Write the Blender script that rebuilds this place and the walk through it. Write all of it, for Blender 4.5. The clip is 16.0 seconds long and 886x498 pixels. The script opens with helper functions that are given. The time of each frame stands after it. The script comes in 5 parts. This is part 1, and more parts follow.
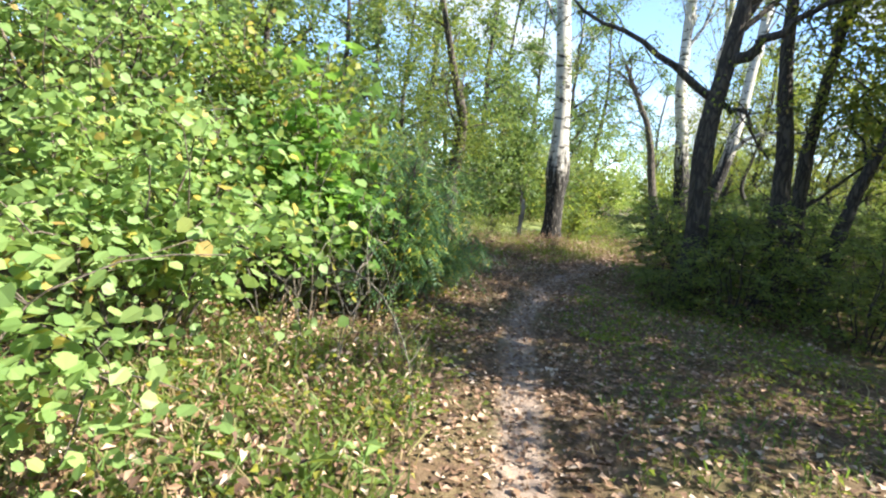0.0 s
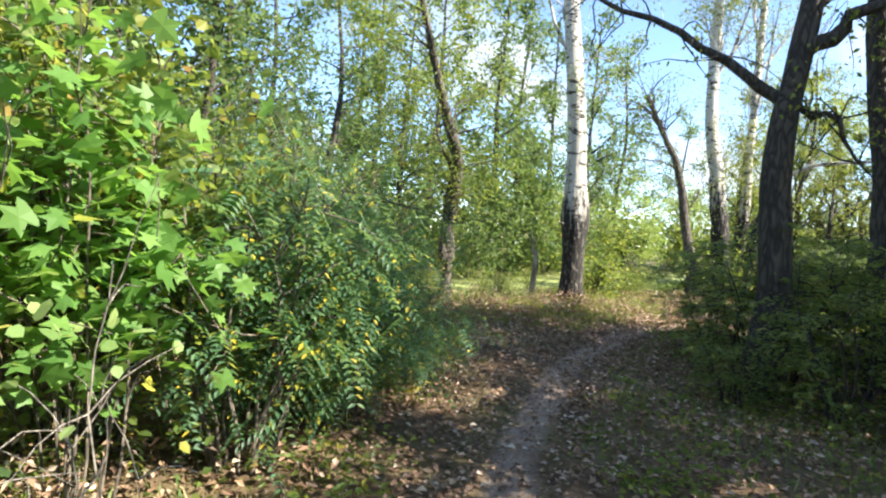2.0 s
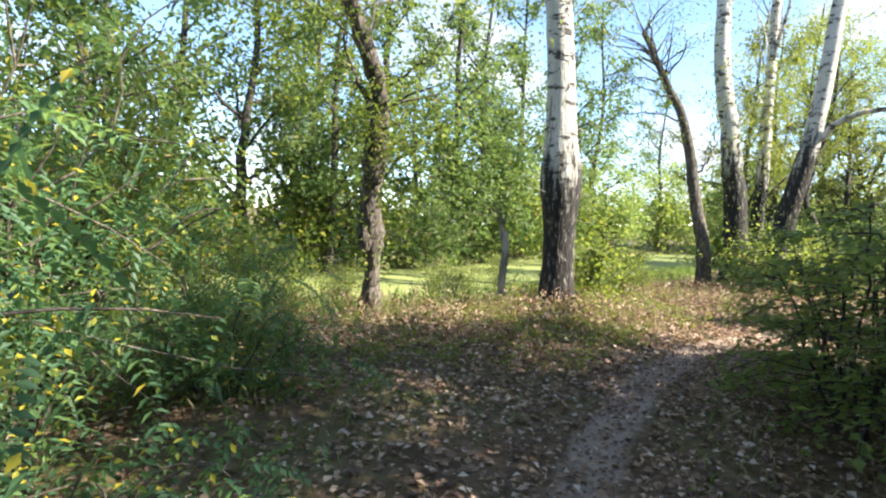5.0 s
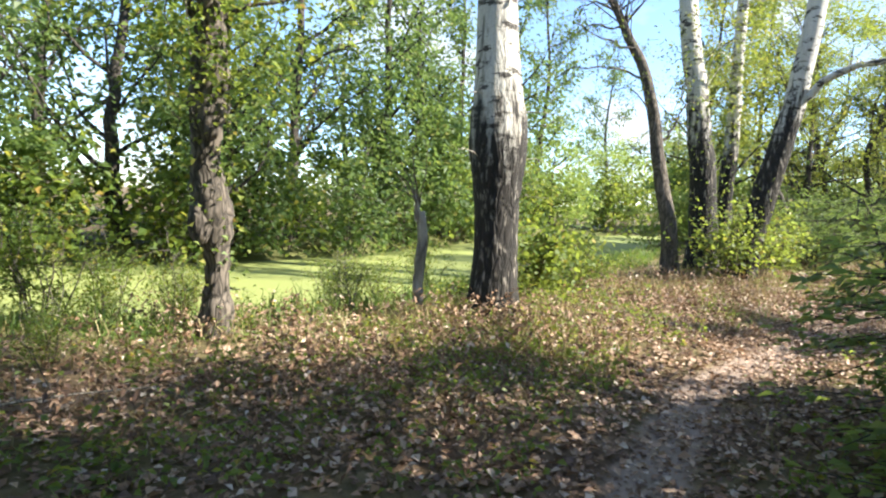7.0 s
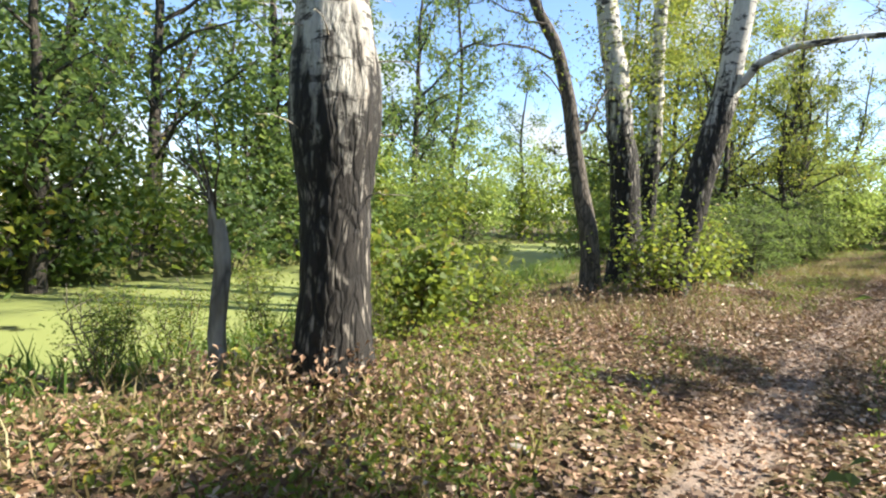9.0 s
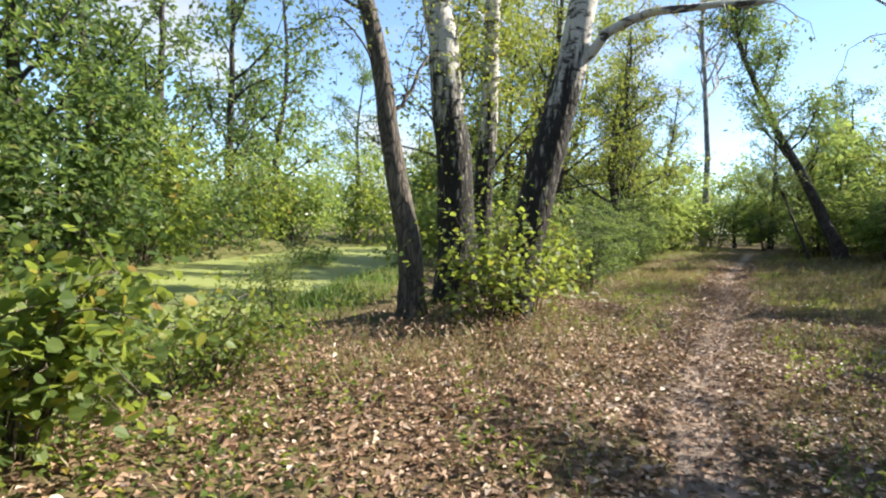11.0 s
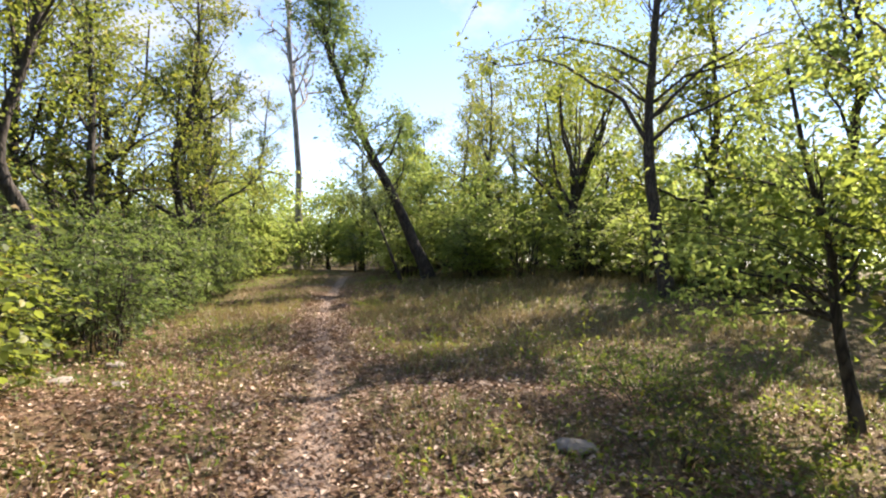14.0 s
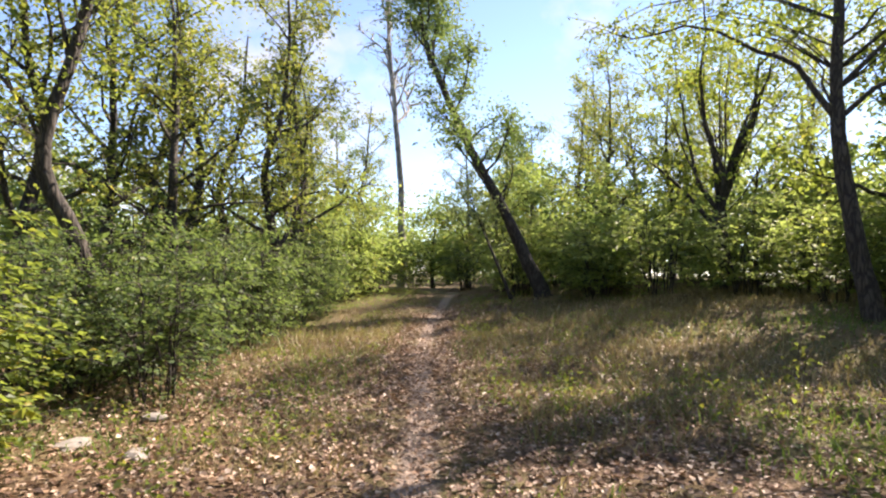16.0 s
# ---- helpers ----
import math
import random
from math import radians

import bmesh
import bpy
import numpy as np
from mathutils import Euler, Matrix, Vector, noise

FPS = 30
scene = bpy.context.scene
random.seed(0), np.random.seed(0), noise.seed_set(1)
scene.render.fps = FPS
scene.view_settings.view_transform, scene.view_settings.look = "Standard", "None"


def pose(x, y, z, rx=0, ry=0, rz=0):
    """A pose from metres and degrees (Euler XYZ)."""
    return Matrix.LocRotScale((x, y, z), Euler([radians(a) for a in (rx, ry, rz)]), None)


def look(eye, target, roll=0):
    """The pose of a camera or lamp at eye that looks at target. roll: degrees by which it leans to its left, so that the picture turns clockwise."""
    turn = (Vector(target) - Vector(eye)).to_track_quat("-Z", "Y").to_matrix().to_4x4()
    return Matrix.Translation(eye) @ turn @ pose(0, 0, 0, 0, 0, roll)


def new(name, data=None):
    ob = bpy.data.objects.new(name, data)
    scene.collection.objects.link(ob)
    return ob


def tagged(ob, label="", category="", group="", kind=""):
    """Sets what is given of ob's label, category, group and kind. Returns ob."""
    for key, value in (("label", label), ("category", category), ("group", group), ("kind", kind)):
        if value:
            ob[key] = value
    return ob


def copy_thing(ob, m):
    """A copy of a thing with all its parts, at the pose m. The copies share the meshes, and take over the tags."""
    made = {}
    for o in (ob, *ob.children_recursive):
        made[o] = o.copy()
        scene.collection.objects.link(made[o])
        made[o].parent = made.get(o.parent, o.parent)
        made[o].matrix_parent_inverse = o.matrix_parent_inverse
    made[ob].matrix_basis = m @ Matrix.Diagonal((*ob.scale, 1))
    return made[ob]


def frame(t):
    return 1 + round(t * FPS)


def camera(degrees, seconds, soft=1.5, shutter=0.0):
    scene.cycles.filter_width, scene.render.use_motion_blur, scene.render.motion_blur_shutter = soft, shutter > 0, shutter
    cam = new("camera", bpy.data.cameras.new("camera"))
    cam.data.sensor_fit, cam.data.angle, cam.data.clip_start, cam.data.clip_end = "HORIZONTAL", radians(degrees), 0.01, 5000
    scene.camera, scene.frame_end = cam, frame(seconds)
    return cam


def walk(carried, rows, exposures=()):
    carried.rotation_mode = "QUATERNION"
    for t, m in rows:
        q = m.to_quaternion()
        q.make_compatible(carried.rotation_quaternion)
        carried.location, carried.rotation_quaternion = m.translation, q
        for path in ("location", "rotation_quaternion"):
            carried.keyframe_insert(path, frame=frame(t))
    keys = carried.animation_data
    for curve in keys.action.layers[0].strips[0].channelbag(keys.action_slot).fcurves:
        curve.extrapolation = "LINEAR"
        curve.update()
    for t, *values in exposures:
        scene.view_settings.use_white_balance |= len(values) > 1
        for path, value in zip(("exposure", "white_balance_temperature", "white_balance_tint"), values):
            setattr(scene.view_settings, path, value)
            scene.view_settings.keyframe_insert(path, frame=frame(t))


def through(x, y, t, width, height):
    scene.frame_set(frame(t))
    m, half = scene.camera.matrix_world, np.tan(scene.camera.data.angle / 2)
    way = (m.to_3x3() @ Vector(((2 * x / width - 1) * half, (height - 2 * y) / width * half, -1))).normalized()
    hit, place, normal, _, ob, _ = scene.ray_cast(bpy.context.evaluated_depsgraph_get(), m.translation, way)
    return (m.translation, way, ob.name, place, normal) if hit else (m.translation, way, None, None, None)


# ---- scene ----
cam = camera(74.2, 16.0, soft=2.2)
# seconds, x, y, z, yaw, pitch, roll
ROWS = [
    (0.0, -0.010, 0.012, 1.512, 1.05, -6.91, -6.49),
    (0.5, 0.195, 0.602, 1.533, 4.57, -6.62, -4.44),
    (1.0, 0.311, 1.289, 1.517, 4.83, -6.17, -5.89),
    (1.5, 0.464, 1.987, 1.504, 3.26, -3.85, -4.71),
    (2.0, 0.569, 2.784, 1.456, 3.14, -1.75, -4.54),
    (2.5, 0.676, 3.515, 1.432, 3.13, -1.31, -3.78),
    (3.0, 0.755, 4.276, 1.426, 3.93, -2.10, -4.33),
    (3.5, 0.865, 4.989, 1.412, 2.71, -2.40, -4.12),
    (4.0, 0.940, 5.784, 1.403, 1.83, -2.81, -3.80),
    (6.5, 1.535, 9.500, 1.313, -2.99, -3.65, -2.62),
    (7.0, 1.758, 10.201, 1.311, -4.70, -4.66, -2.74),
    (7.5, 2.022, 10.758, 1.310, -6.17, -3.80, -2.66),
    (8.0, 2.300, 11.423, 1.320, -6.83, -3.07, -2.73),
    (8.5, 2.544, 11.986, 1.292, -9.19, -3.22, -2.56),
    (11.0, 4.379, 15.059, 1.322, -27.46, -2.70, -2.54),
    (11.5, 5.044, 15.516, 1.363, -32.49, -1.40, -2.36),
    (12.0, 5.919, 16.158, 1.369, -40.18, -0.55, -1.74),
    (12.5, 6.558, 16.704, 1.372, -47.03, 0.36, -2.15),
    (13.0, 7.261, 17.217, 1.389, -53.91, -0.01, -1.80),
    (13.5, 7.812, 17.615, 1.362, -58.65, 0.43, -3.01),
    (14.0, 8.260, 17.994, 1.358, -65.21, 0.86, -1.49),
    (14.5, 8.690, 18.337, 1.373, -63.66, 1.21, -1.86),
    (15.0, 9.200, 18.647, 1.371, -60.89, 1.53, -0.36),
    (15.5, 9.665, 18.930, 1.355, -56.80, 2.08, -0.93),
    (16.0, 10.187, 19.220, 1.342, -54.88, 2.34, -0.67),
]
walk(cam, [(t, pose(x, y, z, 90 + pitch, roll, yaw)) for t, x, y, z, yaw, pitch, roll in ROWS],
     exposures=[(0.0, 2.0, 6600, 8), (2.5, 2.1, 6700, 9), (4.0, 2.15, 6750, 9), (7.0, 2.03, 6600, 8), (8.5, 1.76, 6700, 8), (12.0, 1.56, 6750, 10), (13.0, 1.7, 7150, 17), (14.5, 1.7, 7350, 19), (16.0, 1.72, 7250, 20)])

# ---- light ----
SUN_DIR = Vector((0.965, -0.26, 0.0)).normalized()
SUN_ELEV = 40.0
world = bpy.data.worlds.new("sky")
scene.world = world
world.use_nodes = True
wn = world.node_tree
sky = wn.nodes.new("ShaderNodeTexSky")
sky.sky_type = "NISHITA"
sky.sun_disc = False
sky.sun_elevation = radians(SUN_ELEV)
sky.sun_rotation = math.atan2(SUN_DIR.x, SUN_DIR.y)
sky.air_density, sky.dust_density, sky.ozone_density = 0.75, 0.0, 3.0
bg = wn.nodes["Background"]
bg.inputs["Strength"].default_value = 0.115
# thin white fair-weather clouds over the blue
cloud_at = wn.nodes.new("ShaderNodeTexCoord")
cloud_map = wn.nodes.new("ShaderNodeMapping")
cloud_map.inputs["Scale"].default_value = (1.0, 1.0, 1.7)
wn.links.new(cloud_at.outputs["Generated"], cloud_map.inputs["Vector"])
cloud = wn.nodes.new("ShaderNodeTexNoise")
cloud.inputs["Scale"].default_value = 3.2
cloud.inputs["Detail"].default_value = 7.0
cloud.inputs["Roughness"].default_value = 0.58
wn.links.new(cloud_map.outputs[0], cloud.inputs["Vector"])
cover = wn.nodes.new("ShaderNodeValToRGB")
cover.color_ramp.elements[0].position, cover.color_ramp.elements[0].color = 0.50, (0, 0, 0, 1)
cover.color_ramp.elements[1].position, cover.color_ramp.elements[1].color = 0.68, (0.85, 0.85, 0.85, 1)
wn.links.new(cloud.outputs["Fac"], cover.inputs["Fac"])
veil = wn.nodes.new("ShaderNodeMix")
veil.data_type = "RGBA"
veil.inputs[7].default_value = (3.0, 3.05, 3.1, 1)
wn.links.new(cover.outputs[0], veil.inputs[0])
wn.links.new(sky.outputs[0], veil.inputs[6])
wn.links.new(veil.outputs[2], bg.inputs["Color"])
sun_data = bpy.data.lights.new("sun", "SUN")
sun_data.energy = 5.0
sun_data.angle = radians(0.53)
sun_data.color = (1.0, 0.93, 0.82)
sun = new("sun", sun_data)
sun_to = Vector((SUN_DIR.x * math.cos(radians(SUN_ELEV)), SUN_DIR.y * math.cos(radians(SUN_ELEV)), math.sin(radians(SUN_ELEV))))
sun.matrix_world = look(sun_to * 60, (0, 0, 0))


# ---- materials ----
def material(name):
    m = bpy.data.materials.new(name)
    m.use_nodes = True
    nt = m.node_tree
    bsdf = nt.nodes["Principled BSDF"]
    return m, nt, bsdf


def node(nt, kind, **values):
    n = nt.nodes.new(kind)
    for key, value in values.items():
        n.inputs[key.replace("_", " ")].default_value = value
    return n


def ramp(nt, source, stops, ease=False):
    r = nt.nodes.new("ShaderNodeValToRGB")
    while len(r.color_ramp.elements) < len(stops):
        r.color_ramp.elements.new(0.5)
    for e, (p, c) in zip(r.color_ramp.elements, stops):
        e.position, e.color = p, (*c, 1)
    nt.links.new(source, r.inputs["Fac"])
    return r


def mix(nt, fac, a, b, blend="MIX"):
    m = nt.nodes.new("ShaderNodeMix")
    m.data_type, m.blend_type = "RGBA", blend
    for sock, v in ((m.inputs[0], fac), (m.inputs[6], a), (m.inputs[7], b)):
        if isinstance(v, (int, float)):
            sock.default_value = v
        elif isinstance(v, tuple):
            sock.default_value = (*v, 1)
        else:
            nt.links.new(v, sock)
    return m.outputs[2]


def coords(nt, scale=(1, 1, 1)):
    tc = nt.nodes.new("ShaderNodeTexCoord")
    mp = nt.nodes.new("ShaderNodeMapping")
    mp.inputs["Scale"].default_value = scale
    nt.links.new(tc.outputs["Object"], mp.inputs["Vector"])
    return mp.outputs[0]


def noise_of(nt, vec, scale, detail=4.0, rough=0.6):
    n = node(nt, "ShaderNodeTexNoise", Scale=scale, Detail=detail, Roughness=rough)
    nt.links.new(vec, n.inputs["Vector"])
    return n.outputs["Fac"]


def bump(nt, bsdf, height, strength, distance):
    b = node(nt, "ShaderNodeBump", Strength=strength, Distance=distance)
    nt.links.new(height, b.inputs["Height"])
    nt.links.new(b.outputs[0], bsdf.inputs["Normal"])


def leaf_material(name, stops, glow=(0.30, 0.42, 0.05), through=0.45, rough=0.5):
    """Thin leaf: reflects and lets light through; each leaf has its own tone."""
    m = bpy.data.materials.new(name)
    m.use_nodes = True
    nt = m.node_tree
    nt.nodes.clear()
    geo = nt.nodes.new("ShaderNodeNewGeometry")
    col = ramp(nt, geo.outputs["Random Per Island"], stops).outputs[0]
    big = noise_of(nt, coords(nt), 0.9, 2.0)
    col = mix(nt, big, mix(nt, 0.45, col, (0.55, 0.55, 0.5), "MULTIPLY"), col)
    p = node(nt, "ShaderNodeBsdfPrincipled", Roughness=rough)
    p.inputs["Specular IOR Level"].default_value = 0.35
    nt.links.new(col, p.inputs["Base Color"])
    tr = nt.nodes.new("ShaderNodeBsdfTranslucent")
    nt.links.new(mix(nt, 0.55, col, glow), tr.inputs["Color"])
    mx = nt.nodes.new("ShaderNodeMixShader")
    mx.inputs[0].default_value = through
    nt.links.new(p.outputs[0], mx.inputs[1])
    nt.links.new(tr.outputs[0], mx.inputs[2])
    out = nt.nodes.new("ShaderNodeOutputMaterial")
    nt.links.new(mx.outputs[0], out.inputs[0])
    return m


def bark_material(name, dark, light, fissure=15.0, relief=0.02):
    m, nt, b = material(name)
    v = coords(nt, (1, 1, 0.27))
    vor = node(nt, "ShaderNodeTexVoronoi", Scale=fissure)
    vor.feature = "DISTANCE_TO_EDGE"
    warp = mix(nt, 0.24, v, node_color(nt, v, 6.0))
    nt.links.new(warp, vor.inputs["Vector"])
    fine = noise_of(nt, coords(nt, (1, 1, 0.3)), 40.0, 5.0)
    patch = noise_of(nt, coords(nt, (1, 1, 0.5)), 2.2, 4.0)
    plates = ramp(nt, vor.outputs["Distance"], [(0.0, (0, 0, 0)), (0.25, (1, 1, 1))]).outputs[0]
    col = mix(nt, plates, tuple(c * 0.45 for c in dark), mix(nt, patch, dark, light))
    col = mix(nt, 0.35, col, fine, "OVERLAY")
    nt.links.new(col, b.inputs["Base Color"])
    b.inputs["Roughness"].default_value = 0.9
    hgt = mix(nt, 0.45, plates, fine)
    bump(nt, b, hgt, 1.0, relief)
    return m


def node_color(nt, vec, scale):
    n = node(nt, "ShaderNodeTexNoise", Scale=scale, Detail=2.0)
    nt.links.new(vec, n.inputs["Vector"])
    return n.outputs["Color"]


def pale_bark_material(name, turn_z, spread):
    """Poplar or birch bark: dark and furrowed near the foot, pale and smooth with black scars above."""
    m, nt, b = material(name)
    v = coords(nt, (1, 1, 0.27))
    vor = node(nt, "ShaderNodeTexVoronoi", Scale=13.0)
    vor.feature = "DISTANCE_TO_EDGE"
    nt.links.new(mix(nt, 0.22, v, node_color(nt, v, 6.0)), vor.inputs["Vector"])
    plates = ramp(nt, vor.outputs["Distance"], [(0.0, (0, 0, 0)), (0.22, (1, 1, 1))]).outputs[0]
    fine = noise_of(nt, coords(nt, (1, 1, 0.35)), 45.0, 5.0)
    # pale torn bark, with sun flecks on the trunks painted in as well
    sun_fleck_ridge = ramp(nt, noise_of(nt, coords(nt, (15, 15, 4.0)), 1.0, 4.0), [(0.55, (0, 0, 0)), (0.64, (1, 1, 1))]).outputs[0]
    # black furrowed bark, made darker still to hold the trunks' shade
    foot = mix(nt, plates, (0.007, 0.006, 0.005), mix(nt, sun_fleck_ridge, (0.017, 0.014, 0.012), (0.24, 0.215, 0.185)))
    scar = noise_of(nt, coords(nt, (1.0, 1.0, 2.6)), 3.4, 5.0, 0.7)
    streak = noise_of(nt, coords(nt, (9, 9, 1.2)), 1.0, 3.0)
    top = mix(nt, streak, (0.36, 0.34, 0.30), (0.62, 0.60, 0.55))
    top = mix(nt, ramp(nt, scar, [(0.53, (0, 0, 0)), (0.58, (1, 1, 1))]).outputs[0], top, (0.05, 0.045, 0.04))
    sep = nt.nodes.new("ShaderNodeSeparateXYZ")
    nt.links.new(coords(nt), sep.inputs[0])
    rag = noise_of(nt, coords(nt, (4, 4, 0.7)), 1.0, 4.0)
    torn = noise_of(nt, coords(nt, (13, 13, 3.0)), 1.0, 4.0)
    add = nt.nodes.new("ShaderNodeMath")
    add.operation = "MULTIPLY_ADD"
    add.inputs[1].default_value = 3.0
    nt.links.new(rag, add.inputs[0])
    nt.links.new(sep.outputs[2], add.inputs[2])
    ragged = nt.nodes.new("ShaderNodeMath")
    ragged.operation = "MULTIPLY_ADD"
    ragged.inputs[1].default_value = 4.0
    nt.links.new(torn, ragged.inputs[0])
    nt.links.new(add.outputs[0], ragged.inputs[2])
    add = ragged
    rng = node(nt, "ShaderNodeMapRange")
    rng.inputs["From Min"].default_value = turn_z + 3.5 - spread
    rng.inputs["From Max"].default_value = turn_z + 3.5 + spread
    nt.links.new(add.outputs[0], rng.inputs["Value"])
    col = mix(nt, rng.outputs[0], foot, top)
    col = mix(nt, 0.3, col, fine, "OVERLAY")
    nt.links.new(col, b.inputs["Base Color"])
    b.inputs["Roughness"].default_value = 0.85
    hgt = mix(nt, rng.outputs[0], mix(nt, 0.5, plates, fine), mix(nt, 0.8, plates, fine))
    bump(nt, b, hgt, 1.0, 0.022)
    return m


GREEN = leaf_material("leaf_green", [(0.0, (0.06, 0.105, 0.028)), (0.45, (0.105, 0.165, 0.04)), (0.84, (0.17, 0.23, 0.055)), (0.96, (0.36, 0.32, 0.05)), (1.0, (0.28, 0.16, 0.05))], glow=(0.42, 0.5, 0.07), through=0.52)
DEEP = leaf_material("leaf_deep_green", [(0.0, (0.032, 0.055, 0.022)), (0.6, (0.06, 0.09, 0.03)), (0.94, (0.11, 0.14, 0.04)), (1.0, (0.28, 0.23, 0.05))], glow=(0.30, 0.38, 0.07), through=0.45)
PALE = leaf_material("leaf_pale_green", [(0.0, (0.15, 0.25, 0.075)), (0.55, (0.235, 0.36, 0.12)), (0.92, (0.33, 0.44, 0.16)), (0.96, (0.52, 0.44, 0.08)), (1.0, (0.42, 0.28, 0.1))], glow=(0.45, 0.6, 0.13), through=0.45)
WOOD_GREEN = leaf_material("leaf_wood_green", [(0.0, (0.045, 0.085, 0.032)), (0.5, (0.08, 0.135, 0.05)), (0.9, (0.13, 0.19, 0.065)), (1.0, (0.26, 0.23, 0.06))], glow=(0.30, 0.42, 0.09), through=0.48)
HAZEL = leaf_material("leaf_hazel", [(0.0, (0.085, 0.14, 0.045)), (0.5, (0.14, 0.21, 0.06)), (0.9, (0.21, 0.28, 0.085)), (1.0, (0.36, 0.31, 0.07))], glow=(0.42, 0.52, 0.10), through=0.55)
YELLOW = leaf_material("leaf_yellow_green", [(0.0, (0.09, 0.135, 0.03)), (0.5, (0.14, 0.19, 0.042)), (0.84, (0.21, 0.235, 0.055)), (0.96, (0.42, 0.35, 0.06)), (1.0, (0.33, 0.19, 0.06))], glow=(0.38, 0.43, 0.07), through=0.5)
# lit copy of the leaf: sun and backlight put into a paler colour
SUN_TINTED = leaf_material("leaf_painted_backlight", [(0.0, (0.13, 0.20, 0.06)), (0.5, (0.20, 0.28, 0.085)), (0.88, (0.29, 0.35, 0.11)), (1.0, (0.42, 0.33, 0.08))], glow=(0.46, 0.58, 0.13), through=0.6)
GREY = leaf_material("leaf_grey_green", [(0.0, (0.105, 0.145, 0.075)), (0.6, (0.17, 0.22, 0.115)), (0.92, (0.25, 0.28, 0.15)), (1.0, (0.34, 0.29, 0.11))], glow=(0.42, 0.5, 0.16), through=0.55)
MAPLE = leaf_material("leaf_maple", [(0.0, (0.08, 0.18, 0.04)), (0.6, (0.13, 0.26, 0.06)), (0.95, (0.19, 0.33, 0.08)), (1.0, (0.45, 0.42, 0.06))], glow=(0.34, 0.6, 0.08), through=0.5)
LOCUST = leaf_material("leaf_locust", [(0.0, (0.05, 0.12, 0.065)), (0.6, (0.085, 0.18, 0.09)), (0.88, (0.15, 0.25, 0.085)), (0.93, (0.47, 0.42, 0.05)), (1.0, (0.58, 0.46, 0.05))], glow=(0.32, 0.5, 0.12), through=0.5)
LITTER = leaf_material("leaf_litter", [(0.0, (0.09, 0.055, 0.04)), (0.35, (0.21, 0.125, 0.08)), (0.65, (0.35, 0.22, 0.14)), (0.88, (0.47, 0.34, 0.25)), (1.0, (0.60, 0.50, 0.41))], glow=(0.3, 0.18, 0.08), through=0.12, rough=0.55)
STRAW = leaf_material("dry_grass", [(0.0, (0.16, 0.12, 0.055)), (0.5, (0.28, 0.22, 0.11)), (0.85, (0.40, 0.33, 0.19)), (1.0, (0.16, 0.20, 0.06))], glow=(0.4, 0.34, 0.13), through=0.3)
GRASS = leaf_material("green_grass", [(0.0, (0.06, 0.12, 0.03)), (0.6, (0.11, 0.19, 0.045)), (0.9, (0.19, 0.24, 0.08)), (1.0, (0.35, 0.30, 0.13))], glow=(0.3, 0.44, 0.07), through=0.4)
IVY = leaf_material("leaf_ivy", [(0.0, (0.08, 0.13, 0.04)), (0.5, (0.17, 0.23, 0.06)), (1.0, (0.38, 0.36, 0.1))], through=0.4)
BARK = bark_material("bark_dark", (0.045, 0.037, 0.03), (0.10, 0.085, 0.07))
BARK_GREY = bark_material("bark_grey", (0.075, 0.062, 0.05), (0.19, 0.16, 0.13), 16.0, 0.015)
BARK_PALE = pale_bark_material("bark_pale", 2.45, 0.55)
BARK_WHITE_TOP = pale_bark_material("bark_white_top", 3.7, 0.45)
BARK_UPRIGHT = pale_bark_material("bark_upright_poplar", 3.3, 0.35)
BARK_POPLAR = bark_material("bark_poplar", (0.26, 0.24, 0.21), (0.46, 0.44, 0.40), 7.0, 0.015)
DRY_TWIG = bark_material("dry_twig", (0.12, 0.105, 0.085), (0.26, 0.23, 0.19), 30.0, 0.003)
TWIG = bark_material("twig_bark", (0.10, 0.08, 0.06), (0.22, 0.18, 0.14), 30.0, 0.004)
DEADWOOD = bark_material("dead_wood", (0.30, 0.26, 0.21), (0.52, 0.47, 0.40), 20.0, 0.008)


